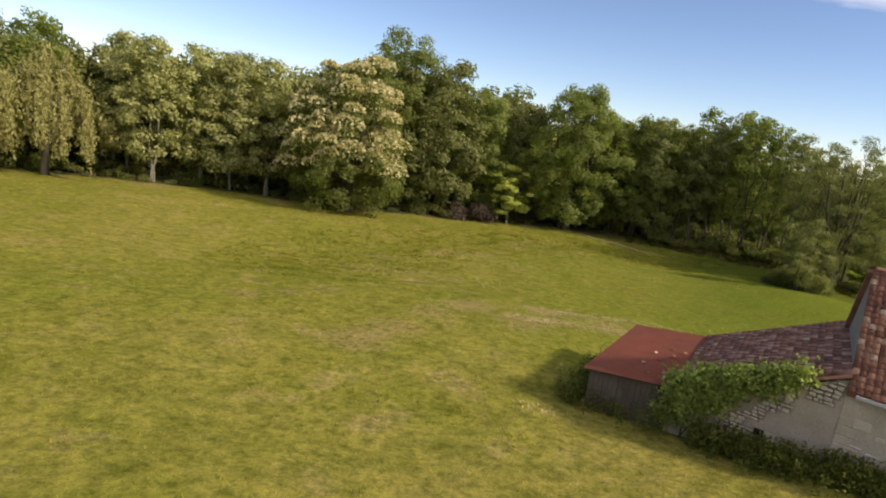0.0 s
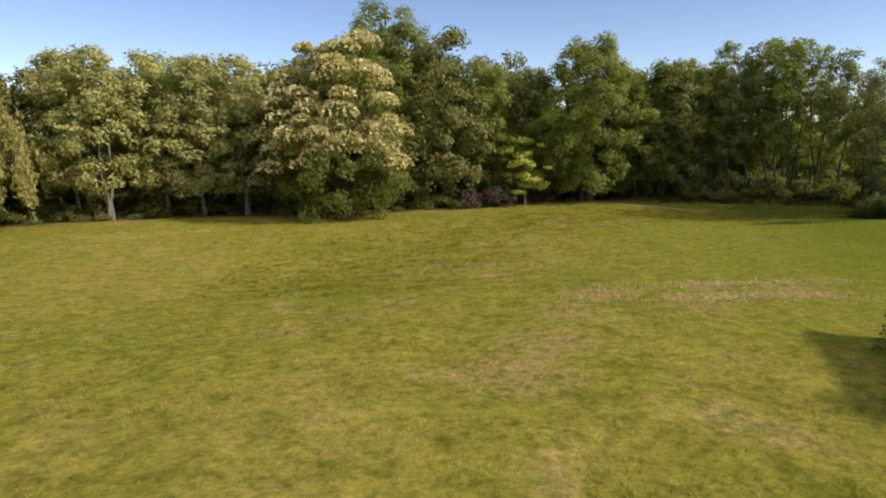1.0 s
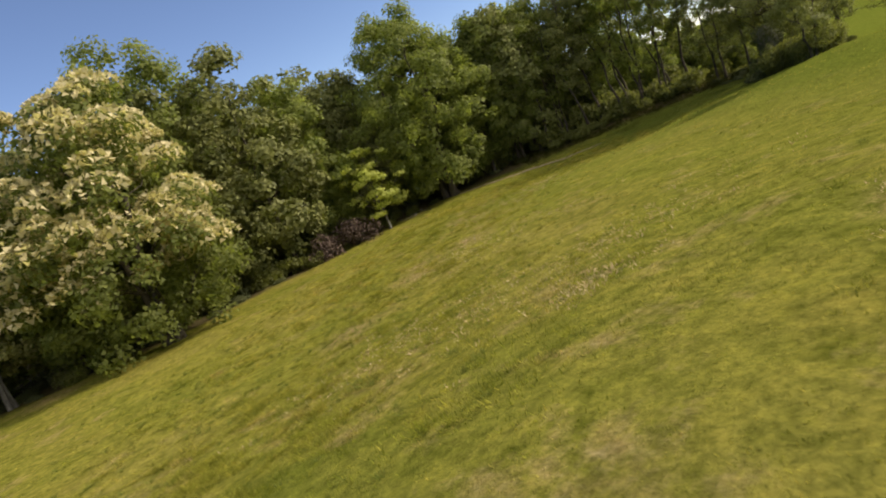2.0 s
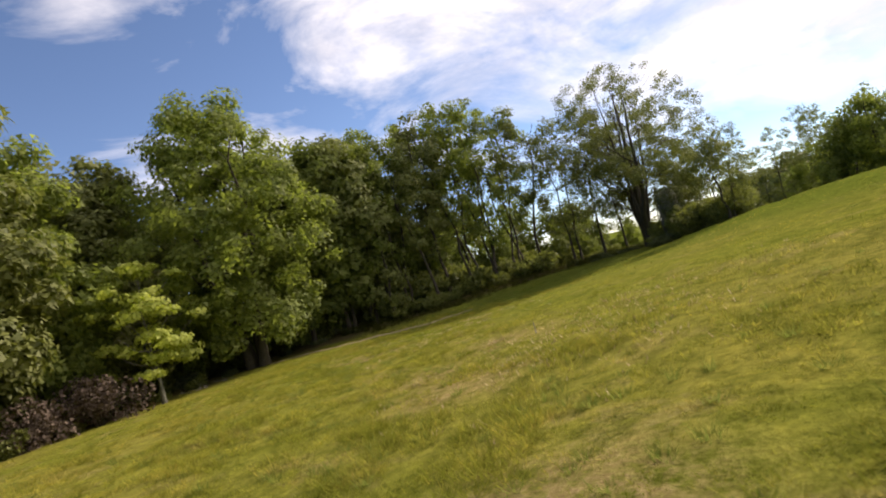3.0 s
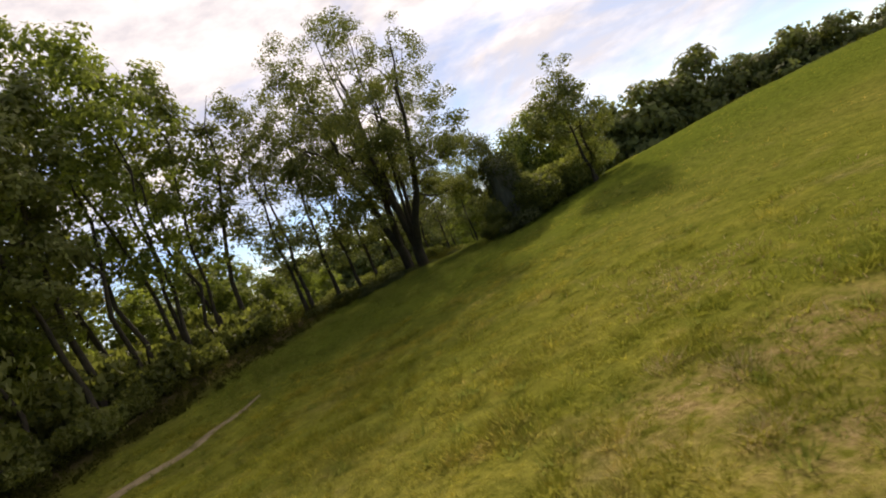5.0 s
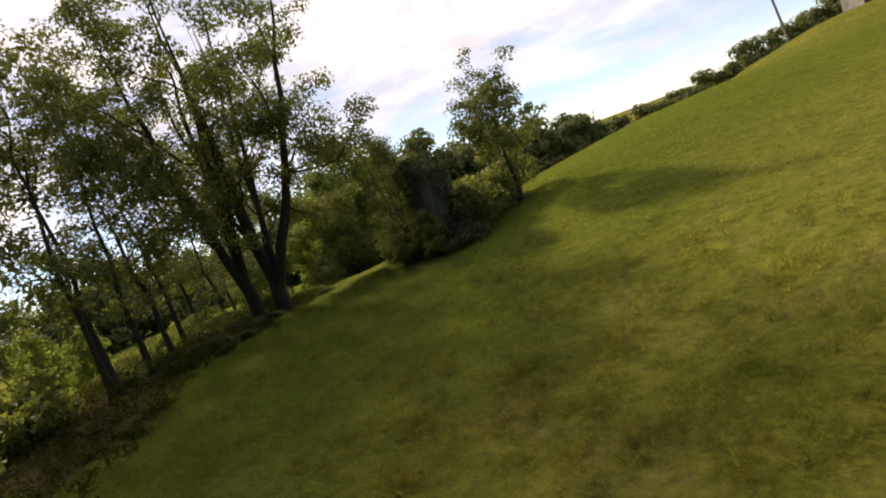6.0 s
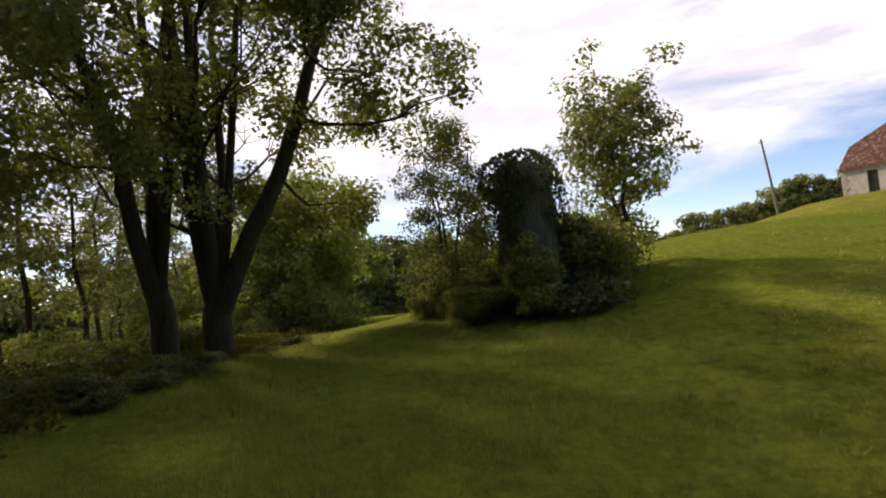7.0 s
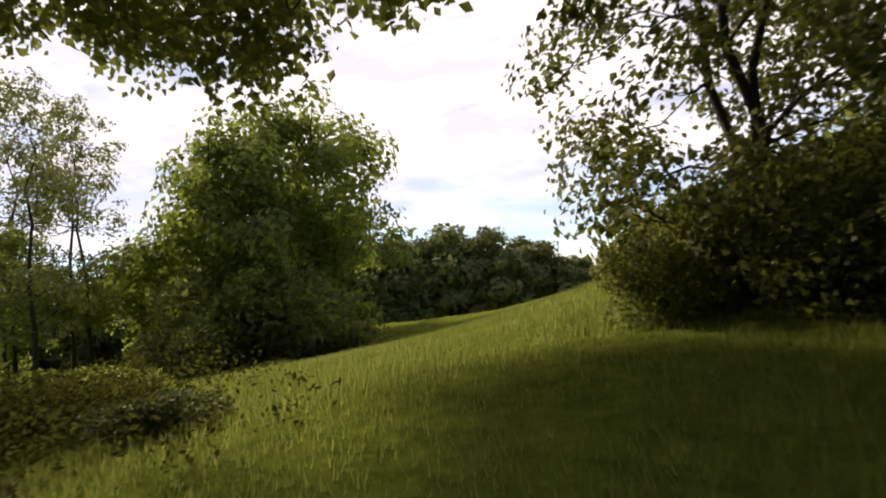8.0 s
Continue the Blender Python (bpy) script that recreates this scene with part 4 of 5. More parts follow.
    # the leafless reddish thicket beside the sapling
    place_tree("dry_thicket", "reddish-brown leafless thicket of thin twigs", shrub_mesh(304, 2.6, 3.6, 0.22, 2300, DRY_TWIG), 7.2, 87.0, 0, category="shrub")
    place_tree("dry_thicket", "reddish-brown leafless thicket of thin twigs", shrub_mesh(305, 2.2, 2.8, 0.22, 1700, DRY_TWIG), 3.8, 86.0, 0, category="shrub")


def east_trees():
    """Trees beyond the gap, and the far woods across the crest."""
    r = np.random.RandomState(81)
    m = tree_meshes(221, 8.2, 3.2, 0.4, 0.14, 0.19, 130, 95, OAK_LEAF, BARK, 0.80, stems=2, spread=0.9, lobes=24, size=0.38, top=0.3)
    a = place_tree("hazel_tree", "bushy tree at the edge of the sunlit clearing", named(m), 57.8, 48.2, 0, 1.35, group="trees by the clearing")
    for x, y, s in ((61.6, 44.0, 1.1), (66, 55, 0.8), (64.0, 51.0, 0.7), (56.8, 52.4, 0.55), (59.2, 50.6, 1.2)):
        again(a, x, y, r.uniform(0, 360), s)
    m = tree_meshes(222, 8.2, 3.2, 0.3, 0.14, 0.30, 80, 60, OAK_LEAF, BARK, 1.0, stems=2, spread=0.9, sprigs=1, lobes=14)
    a = place_tree("hazel_tree", "bushy tree behind the eastern belt", named(m), 50.0, 83.5, 0, 0.7, group="scrub behind the belt")
    for x, y in along([(37, 92.5), (42, 89.0), (47, 85.0), (51.5, 80.0), (54.5, 74.5)], 0.0, 3.0, r, 1.5):
        again(a, x, y, r.uniform(0, 360), r.uniform(0.55, 0.8) * (1.2 if x < 44 else 0.5))
    for x, y, s in ((51.5, 77.5, 0.42), (53.8, 75.8, 0.48), (56.5, 78.5, 0.6), (58.5, 75.5, 0.6), (60.5, 72.5, 0.55), (57.0, 71.5, 0.42), (57.0, 80.5, 0.9), (60.0, 78.2, 0.95), (62.5, 80.5, 1.0), (54.5, 83.5, 0.95), (50.5, 87.0, 1.0), (46.0, 90.5, 1.0), (41.5, 94.0, 1.05), (38.0, 96.5, 1.1), (44.0, 93.5, 1.1), (48.5, 91.0, 1.1), (35.5, 98.0, 1.1)):
        again(a, x, y, r.uniform(0, 360), s)
    m = tree_meshes(231, 11.5, 4.0, 0.2, 0.2, 0.60, 60, 36, DARK_LEAF, BARK, 1.3, sprigs=0, lobes=9, size=0.48)
    first = None
    line = np.array([(120, 70), (112, 40), (104, 14), (90, -8), (66, -26), (36, -34), (4, -38), (-30, -40)], float)
    seg = np.linalg.norm(np.diff(line, axis=0), axis=1)
    cum = np.concatenate([[0], np.cumsum(seg)])
    for back in (0, 6):
        s = 0.0
        while s < cum[-1]:
            i = min(int(np.searchsorted(cum, s, side="right") - 1), len(seg) - 1)
            t = (s - cum[i]) / seg[i]
            q = line[i] + (line[i + 1] - line[i]) * t
            d = (line[i + 1] - line[i]) / seg[i]
            q = q + np.array([-d[1], d[0]]) * (back + r.uniform(-1.5, 1.5))
            sc = r.uniform(0.62, 0.9) + 0.35 * float(smooth_noise(np.array(q[0]), np.array(q[1]), 9.0, 33)) ** 2
            if first is None:
                first = place_tree("far_tree", "dark tree in the woods beyond the crest", named(m), q[0], q[1], 0, 1.0, group="far woods")
            else:
                again(first, q[0], q[1], r.uniform(0, 360), sc * (1.1, 1.15 + 0.4 * t, 1.65 + 0.25 * t, 1.85 - 0.8 * t, 0.9, 0.85, 0.75)[i])
            s += r.uniform(2.6, 3.8) * (1.0 if i < 3 else 0.72)


plant_wood()
east_belt()
willow()
big_twin_tree()
stump_group()
shrubs()
east_trees()

# ---------------------------------------------------------------- the farmhouse
HOUSE_AT = (6.7, 20.8)
HU, HN = (0.757, -0.654), (0.556, 0.842)      # along the wall to the south-east, and through the house to the north-east


def hp(a, b, z):
    return (HOUSE_AT[0] + HU[0] * a + HN[0] * b, HOUSE_AT[1] + HU[1] * a + HN[1] * b, z + 0.1)


def slab(corners, depth):
    """A solid from a planar outline (house coordinates) pushed along a vector (a, b, z)."""
    bm = bmesh.new()
    lo = [bm.verts.new(hp(*c)) for c in corners]
    hi = [bm.verts.new(hp(c[0] + depth[0], c[1] + depth[1], c[2] + depth[2])) for c in corners]
    bm.faces.new(lo)
    bm.faces.new(hi[::-1])
    k = len(corners)
    for i in range(k):
        bm.faces.new((lo[i], hi[i], hi[(i + 1) % k], lo[(i + 1) % k]))
    bmesh.ops.recalc_face_normals(bm, faces=bm.faces[:])
    return bm


def box(a0, a1, b0, b1, z0, z1):
    return slab([(a0, b0, z0), (a1, b0, z0), (a1, b1, z0), (a0, b1, z0)], (0, 0, z1 - z0))


def tile_mesh():
    """One curved clay tile, 0.18 x 0.28 m, lying in its own xy plane."""
    v, f = [], []
    for i, yy in enumerate((0.0, 0.28)):
        for j in range(5):
            t = j / 4
            v.append((-0.09 + 0.18 * t, yy, 0.034 * math.sin(math.pi * t) + (0.022 if i == 0 else 0.0)))
    for j in range(4):
        f.append((j, j + 1, j + 6, j + 5))
    n = len(v)
    v += [(x, y, z - 0.018) for x, y, z in v[:5]]
    for j in range(4):
        f.append((j, n + j, n + j + 1, j + 1))
    return mesh_of("tile", v, f, TILE, True)


def plan_of(p):
    """How far along the front and how deep into the house a point lies."""
    dx, dy = p[0] - HOUSE_AT[0], p[1] - HOUSE_AT[1]
    det = HU[0] * HN[1] - HU[1] * HN[0]
    return (dx * HN[1] - dy * HN[0]) / det, (HU[0] * dy - HU[1] * dx) / det


def tiled_plane(parent, tile, eave0, eave1, up, rows, jitter, r, limit, keep=None):
    """Rows of tiles from an eave line upwards: the first ones as parts, the rest joined."""
    e0, e1, u = Vector(eave0), Vector(eave1), Vector(up)
    along = (e1 - e0).normalized()
    un = u.normalized()
    n = along.cross(un).normalized()
    if n.z < 0:
        n = -n
        along, e0, e1 = -along, e1, e0
    length = (e1 - e0).length
    count = 0
    vs, fs, o = [], [], 0
    co = np.array([v.co[:] for v in tile.vertices])
    fa = [tuple(p.vertices) for p in tile.polygons]
    for row in range(rows):
        s = u.length / rows * row
        k = int(length / 0.185)
        for c in range(k):
            p = e0 + along * ((c + 0.5) * length / k + r.uniform(-1, 1) * jitter) + un * (s + r.uniform(-1, 1) * jitter) + n * (0.03 + r.uniform(0, 0.012))
            if keep and not keep(*plan_of(p), p.z):
                continue
            m = Matrix((along, un, n)).transposed().to_4x4()
            m = Matrix.Translation(p) @ m @ Matrix.Rotation(r.uniform(-1, 1) * jitter * 2, 4, "Z") @ Matrix.Rotation(-0.05, 4, "X")
            if count < limit:
                ob = new("tile", tile)
                ob.parent = parent
                ob.matrix_basis = m
            else:
                mm = np.array(m)
                vs.append(co @ mm[:3, :3].T + mm[:3, 3])
                fs += [tuple(i + o for i in f) for f in fa]
                o += len(co)
            count += 1
    if vs:
        ob = child("tile_field", mesh_of("tile_field", np.concatenate(vs), np.array(fs), TILE, True), parent)
        tagged(ob, kind="stuff")


def build_house():
    r = random.Random(7)
    A0, A1, A2, A3, D = 0.0, 3.0, 7.7, 20.0, 6.8
    base, eave_sw, eave_ne, ridge = 3.6, 8.05, 7.35, 11.0
    mid = 2.6
    house = thing("farmhouse", "old stone farmhouse with plastered walls and clay tile roof", "house")
    # main walls with real thickness, openings cut through
    part("wall_southwest", box(A2, A3, -0.03, 0.5, base, eave_sw), PALE_PLASTER, house)
    gable = [(A2, 0.5, base), (A2, D - 0.5, base), (A2, D - 0.5, eave_ne + 0.3), (A2, mid, ridge - 0.12), (A2, 0.5, eave_sw + 0.3)]
    part("gable_wall", slab(gable, (0.5, 0, 0)), PLASTER, house)
    k_sw, k_ne, drop = (ridge - eave_sw) / mid, (ridge - eave_ne) / (D - mid), 1.7
    cut_sw, cut_ne = mid - drop / k_sw, mid + drop / k_ne
    g2 = [(A3 - 0.5, 0.5, base), (A3 - 0.5, D - 0.5, base), (A3 - 0.5, D - 0.5, eave_ne + 0.3), (A3 - 0.5, cut_ne, ridge - drop - 0.1), (A3 - 0.5, cut_sw, ridge - drop - 0.1), (A3 - 0.5, 0.5, eave_sw + 0.3)]
    part("gable_wall", slab(g2, (0.5, 0, 0)), PLASTER, house)
    # north-east front: piers between a small door and a wide barn opening
    d0, d1, dz = 16.9, 17.8, 6.75
    o0, o1, oz = 12.7, 14.2, 7.05
    for a, b in ((A2, o0), (o1, d0), (d1, A3)):
        part("wall_northeast", box(a, b, D - 0.5, D, base, eave_ne), STONE, house)
    part("lintel", box(d0, d1, D - 0.5, D, dz, eave_ne), STONE, house, "stone lintel over a door")
    part("lintel", box(o0, o1, D - 0.5, D, oz, eave_ne), STONE, house, "timber lintel over a barn opening")
    part("door", box(d0 + 0.05, d1 - 0.05, D - 0.36, D - 0.30, base, dz - 0.02), PLANK, house, "dark wooden plank door")
    part("door", box(o0 + 0.05, o1 - 0.05, D - 0.40, D - 0.34, base, oz - 0.02), PLANK, house, "dark barn door")
    part("floor", box(A2 + 0.5, A3 - 0.5, 0.5, D - 0.5, base, base + 0.2), DARK, house)
    # limestone quoins on the corners, proud of the plaster
    for ca, cb in ((A2, 0), (A3, 0), (A3, D)):
        z, k = 4.4, 0
        while z < 7.0:
            h = r.uniform(0.26, 0.36)
            w = 0.62 if k % 2 else 0.40
            lo, hi = (ca - 0.014, ca + w) if ca == A2 else (ca - w, ca + 0.025)
            b0, b1 = (-0.046, 0.40 if k % 2 else 0.62) if cb == 0 else (D - (0.40 if k % 2 else 0.62), D + 0.025)
            bm = box(lo, hi, b0, b1, z, z + h - 0.02)
            bmesh.ops.bevel(bm, geom=bm.edges[:], offset=0.02, segments=1, affect="EDGES")
            part("quoin", bm, PALE_PLASTER, house)
            z += h
            k += 1
    # roof decks
    ov = 0.22
    hip = 2.3
    roof = part("roof", slab([(A2 - 0.02, -ov, eave_sw - k_sw * ov), (A3 + 0.15, -ov, eave_sw - k_sw * ov), (A3 + 0.15, cut_sw, ridge - drop), (A3 - hip, mid, ridge), (A2 - 0.02, mid, ridge)],
                             (0, 0, -0.12)), TILE, house, "steep clay tile roof")
    roof2 = part("roof", slab([(A2 - 0.15, D + ov, eave_ne - k_ne * ov), (A3 + 0.15, D + ov, eave_ne - k_ne * ov), (A3 + 0.15, cut_ne, ridge - drop),
                              (A3 - hip, mid, ridge), (A2 - 0.15, mid, ridge)], (0, 0, -0.12)), TILE, house, "clay tile roof slope with a half hip")
    half_hip = part("half_hip", slab([(A3 + 0.17, cut_sw, ridge - drop), (A3 + 0.17, cut_ne, ridge - drop), (A3 - hip, mid, ridge + 0.02)], (0, 0, -0.1)), TILE, house)
    # chimney near the middle of the ridge
    part("chimney", box(14.4, 15.1, mid - 0.35, mid + 0.35, ridge - 0.6, ridge + 1.0), STONE, house, "square stone chimney")
    part("chimney_cap", box(14.3, 15.2, mid - 0.45, mid + 0.45, ridge + 1.0, ridge + 1.12), STONE, house)
    # verge and ridge caps
    for i in range(int((A3 - hip - A2) / 0.42)):
        a = A2 + 0.42 * i
        bm = box(a, a + 0.40, mid - 0.15, mid + 0.15, ridge - 0.03, ridge + 0.09)
        bmesh.ops.bevel(bm, geom=bm.edges[:], offset=0.05, segments=1, affect="EDGES")
        part("ridge_tile", bm, TILE, house)
    part("gutter", box(A2 + 0.2, A3, -ov - 0.10, -ov, eave_sw - 0.34, eave_sw - 0.25), ZINC, house, "grey metal gutter")
    tile = tile_mesh()
    rr = np.random.RandomState(3)
    up = Vector(hp(A2, mid, ridge)) - Vector(hp(A2, -ov, eave_sw - k_sw * ov))
    tiled_plane(roof, tile, hp(A2 - 0.02, -ov, eave_sw - k_sw * ov), hp(A3 - hip, -ov, eave_sw - k_sw * ov), up, 22, 0.014, rr, 290)
    up = Vector(hp(A2, mid, ridge)) - Vector(hp(A2, D + ov, eave_ne - k_ne * ov))
    tiled_plane(roof2, tile, hp(A2 - 0.15, D + ov, eave_ne - k_ne * ov), hp(A3 - hip, D + ov, eave_ne - k_ne * ov), up, 30, 0.014, rr, 0)
    # the slope beside the half hip, and the half hip itself
    def under_hip(a, b, z):
        return a < A3 + 0.1 - max(0.0, (z - ridge + drop) / drop) * (hip + 0.1)

    def in_hip(a, b, z):
        t = (z - 0.1 - ridge + drop) / drop
        return cut_sw + (mid - cut_sw) * t < b < cut_ne - (cut_ne - mid) * t
    tiled_plane(roof2, tile, hp(A3 - hip, D + ov, eave_ne - k_ne * ov), hp(A3 + 0.15, D + ov, eave_ne - k_ne * ov), up, 30, 0.014, rr, 0, under_hip)
    up = Vector(hp(A3 - hip, mid, ridge)) - Vector(hp(A3 + 0.17, mid, ridge - drop))
    tiled_plane(half_hip, tile, hp(A3 + 0.17, cut_sw, ridge - drop), hp(A3 + 0.17, cut_ne, ridge - drop), up, max(6, int(up.length / 0.24)), 0.014, rr, 0, in_hip)

    # lean-to against the gable, its tile roof falling to the north-west
    lean = thing("lean_to", "stone lean-to with crumbling plaster and sagging clay tile roof", "outbuilding")
    top, low = 8.30, 6.0
    def roof_z(a):
        return low + (top - low) * (a - A1) / (A2 - A1)
    for b in (0.0, D - 0.45):
        part("wall_northeast" if b else "wall_southwest", slab([(A1, b, base), (A2, b, base), (A2, b, top - 0.22), (A1, b, low - 0.22)], (0, 0.45, 0)), PLASTER, lean, "grey crumbling plaster wall")
    part("wall_northwest", box(A1, A1 + 0.4, 0.45, D - 0.45, base, low - 0.2), STONE, lean)
    lroof = part("roof", slab([(A1 - 0.1, -0.12, low - 0.03), (A2, -0.12, top), (A2, D + 0.12, top), (A1 - 0.1, D + 0.12, low - 0.03)], (0, 0, -0.10)), TILE, lean, "weathered clay tile roof")
    up = Vector(hp(A2, 0, top)) - Vector(hp(A1, 0, low))
    tiled_plane(lroof, tile, hp(A1, -0.1, low + 0.01), hp(A1, D + 0.1, low + 0.01), up, 22, 0.02, rr, 290)
    # exposed rubble where the plaster has fallen: stones in rough courses on recessed dark mortar
    def bare(a, z):
        """Whether the plaster is gone here: a slanting scar, and a patch under the eave."""
        scar = abs((z - 5.55) - 0.98 * (a - 5.0)) < 0.27 + 0.10 * math.sin(a * 9.0) and 4.7 < a < 6.5
        eave = 6.72 < a < 7.66 and roof_z(a) - 0.85 - 0.12 * math.sin(a * 8.0) < z
        return (scar or eave or (5.2 < a < 5.75 and 5.2 < z < 5.6)) and z < roof_z(a) - 0.28
    z = 4.9
    while z < 8.1:
        h = r.uniform(0.10, 0.16)
        a = 4.5 + r.uniform(0, 0.1)
        while a < 7.62:
            w = r.uniform(0.12, 0.27)
            if bare(a + w / 2, z + h / 2):
                proud = r.uniform(0.018, 0.05)
                bm = box(a, min(a + w, 7.68) - 0.022, -proud, 0.06, z + r.uniform(0, 0.015), z + h - 0.02 - r.uniform(0, 0.015))
                for v in bm.verts:
                    v.co += Vector((r.uniform(-0.022, 0.022), r.uniform(-0.008, 0.008), r.uniform(-0.022, 0.022)))
                bmesh.ops.bevel(bm, geom=bm.edges[:], offset=0.022, segments=1, affect="EDGES")
                part("stone", bm, STONE, lean)
                part("mortar", box(a - 0.03, min(a + w + 0.03, 7.69), -0.006, 0.02, z - 0.03, z + h + 0.03), MORTAR, lean)
            a += w
        z += h
    part("stone", box(5.98, 6.28, -0.05, 0.06, 5.40, 5.66), STONE, lean, "pale squared stone beside the opening")
    # worn patches on the wall of the house
    for a, z, w, h in ((8.05, 6.75, 0.42, 0.30), (8.62, 6.62, 0.24, 0.13), (8.1, 6.18, 0.30, 0.07), (8.5, 6.1, 0.36, 0.08), (9.3, 6.5, 0.5, 0.25)):
        bm = box(a, a + w, -0.05, 0.06, z, z + h)
        bmesh.ops.bevel(bm, geom=bm.edges[:], offset=0.02, segments=1, affect="EDGES")
        part("stone", bm, STONE, house)
    # the wall is uncut here: a black slab paints the vent's unlit depth
    part("vent_dark_slab", box(5.68, 5.96, -0.012, 0.02, 5.42, 5.66), DARK, lean, "near-black slab standing for a small unlit opening in the wall")

    # sheet-metal shed at the low end
    shed = thing("metal_shed", "open shed with rust-red sheet metal roof and dark plank walls", "shed")
    z0, z1 = 5.50, 6.02
    n = 60
    v, f = [], []
    for i in range(n * 4 + 1):
        b = -0.25 + (D + 0.45) * i / (n * 4)
        w = 0.018 * math.sin(i * math.pi / 2)
        v += [hp(A0 - 0.22, b, z0 + w - 0.02), hp(A1 + 0.12, b, z1 + w)]
    for i in range(n * 4):
        f.append((2 * i, 2 * i + 1, 2 * i + 3, 2 * i + 2))
    k = len(v)
    v += [(x, y, z - 0.02) for x, y, z in v]
    f += [tuple(j + k for j in q[::-1]) for q in f]
    child("roof_sheet", mesh_of("roof_sheet", v, np.array(f), SHEET, True), shed, "corrugated rust-red sheet roof")
    for b in (0.0, D - 0.1):
        a = A0
        while a < A1 - 0.05:
            w = r.uniform(0.16, 0.24)
            e = min(a + w, A1)
            zt = z0 + (z1 - z0) * (a - A0) / (A1 - A0) - 0.06
            part("plank", box(a, e - 0.012, b + r.uniform(-0.012, 0.012), b + 0.035, base - 0.3, zt), PLANK, shed)
            a += w
    b = 0.1
    while b < D - 0.2:
        w = r.uniform(0.16, 0.24)
        part("plank", box(A0, A0 + 0.035, b, b + w - 0.012, base - 0.6, z0 - 0.06), PLANK, shed)
        b += w
    for b in (0.06, D / 2, D - 0.2):
        part("post", box(A0 + 0.05, A0 + 0.2, b, b + 0.14, base - 0.4, z0 - 0.08), PLANK, shed)

    # broken tiles that slid down onto the sheet roof
    shard = tile_mesh()
    for i in range(9):
        a, b = r.uniform(1.5, 2.9), r.uniform(0.5, 4.2)
        ob = new("broken_tile", shard)
        tagged(ob, "pale broken clay tile lying on the sheet roof", "roof tile", "broken tiles")
        x, y, z = hp(a, b, z0 + (z1 - z0) * (a - A0) / (A1 - A0) + 0.03)
        ob.matrix_basis = pose(x, y, z, 6, -7, r.uniform(0, 360)) @ Matrix.Diagonal((0.8, 0.5, 0.8, 1))

    # the creeper that hangs over the wall
    rr = np.random.RandomState(9)
    vine = thing("climbing_vine", "bright green climbing vine spilling over the lean-to wall", "climbing plant")
    # leafy clumps, thickest over the shed's corner and thinning up the slope
    pos = []
    for q in range(150):
        a = 2.85 + 4.0 * rr.beta(1.1, 1.6)
        top_z = 5.95 if a < A1 else roof_z(a)
        reach = float(np.clip(1.9 - 0.42 * (a - 2.5), 0.18, 2.0))
        if rr.uniform() < 0.38:
            c = (a, rr.uniform(-0.3, 0.55), top_z + rr.uniform(0.0, 0.30) * (1.3 - 0.2 * (a - 2.5)))
        else:
            c = (a - 0.25 * rr.uniform(), -0.12 - rr.uniform(0, 0.35), top_z + 0.15 - rr.uniform() ** 1.3 * reach)
        k = rr.randint(36, 80)
        d = rr.normal(size=(k, 3)) * np.array([0.20, 0.12, 0.17])
        pos.append(np.array(c) + d)
    p = np.array([hp(*c) for c in np.concatenate(pos) if c[1] < -0.03 or c[2] > roof_z(max(c[0], A1)) - 0.02])
    v, f = leaf_cards(rr, p, 0.15, 0.5)
    child("foliage", mesh_of("foliage", v, f, VINE_LEAF), vine)
    stems = []
    for i in range(7):
        aa = rr.uniform(2.7, 4.6)
        stems.append(tube(bent(rr, np.array(hp(aa, -0.06, 3.9)), np.array(hp(aa + rr.uniform(0, 1.2), -0.06, 6.0)), 0.0, 0.03, 6), np.linspace(0.03, 0.012, 6), 5))
    sv, sf = join(stems)
    child("stem", mesh_of("stem", sv, sf, BARK, True), vine)

    # leaning utility pole beyond the house
    px, py = 30.6, 9.6
    pz = float(ground_z(px, py))
    pole = thing("utility_pole", "tall slightly leaning timber utility pole", "pole")
    v, f = tube(np.array([(px, py, pz - 0.6), (px + 0.4, py, pz + 4), (px + 0.8, py, pz + 8.0)]), np.array([0.14, 0.12, 0.09]), 10)
    child("shaft", mesh_of("shaft", v, f, POLE, True), pole)
    bm = bmesh.new()
    bmesh.ops.create_cube(bm, size=1.0, matrix=Matrix.Translation((px + 0.8, py, pz + 7.7)) @ Matrix.Diagonal((0.5, 0.08, 0.08, 1)))
    bmesh.ops.bevel(bm, geom=bm.edges[:], offset=0.012, segments=1, affect="EDGES")
    part("cross_bar", bm, POLE, pole)
    # pale marker among the trees
    mx, my = 40.6, 84.9
    mk = thing("marker_post", "small pale marker post at the wood edge", "post")
    v, f = tube(np.array([(mx, my, float(ground_z(mx, my)) - 0.3), (mx, my, float(ground_z(mx, my)) + 0.9), (mx, my, float(ground_z(mx, my)) + 0.96)]), np.array([0.11, 0.10, 0.03]), 8)
    child("post", mesh_of("post", v, f, WHITE, True), mk)


build_house()

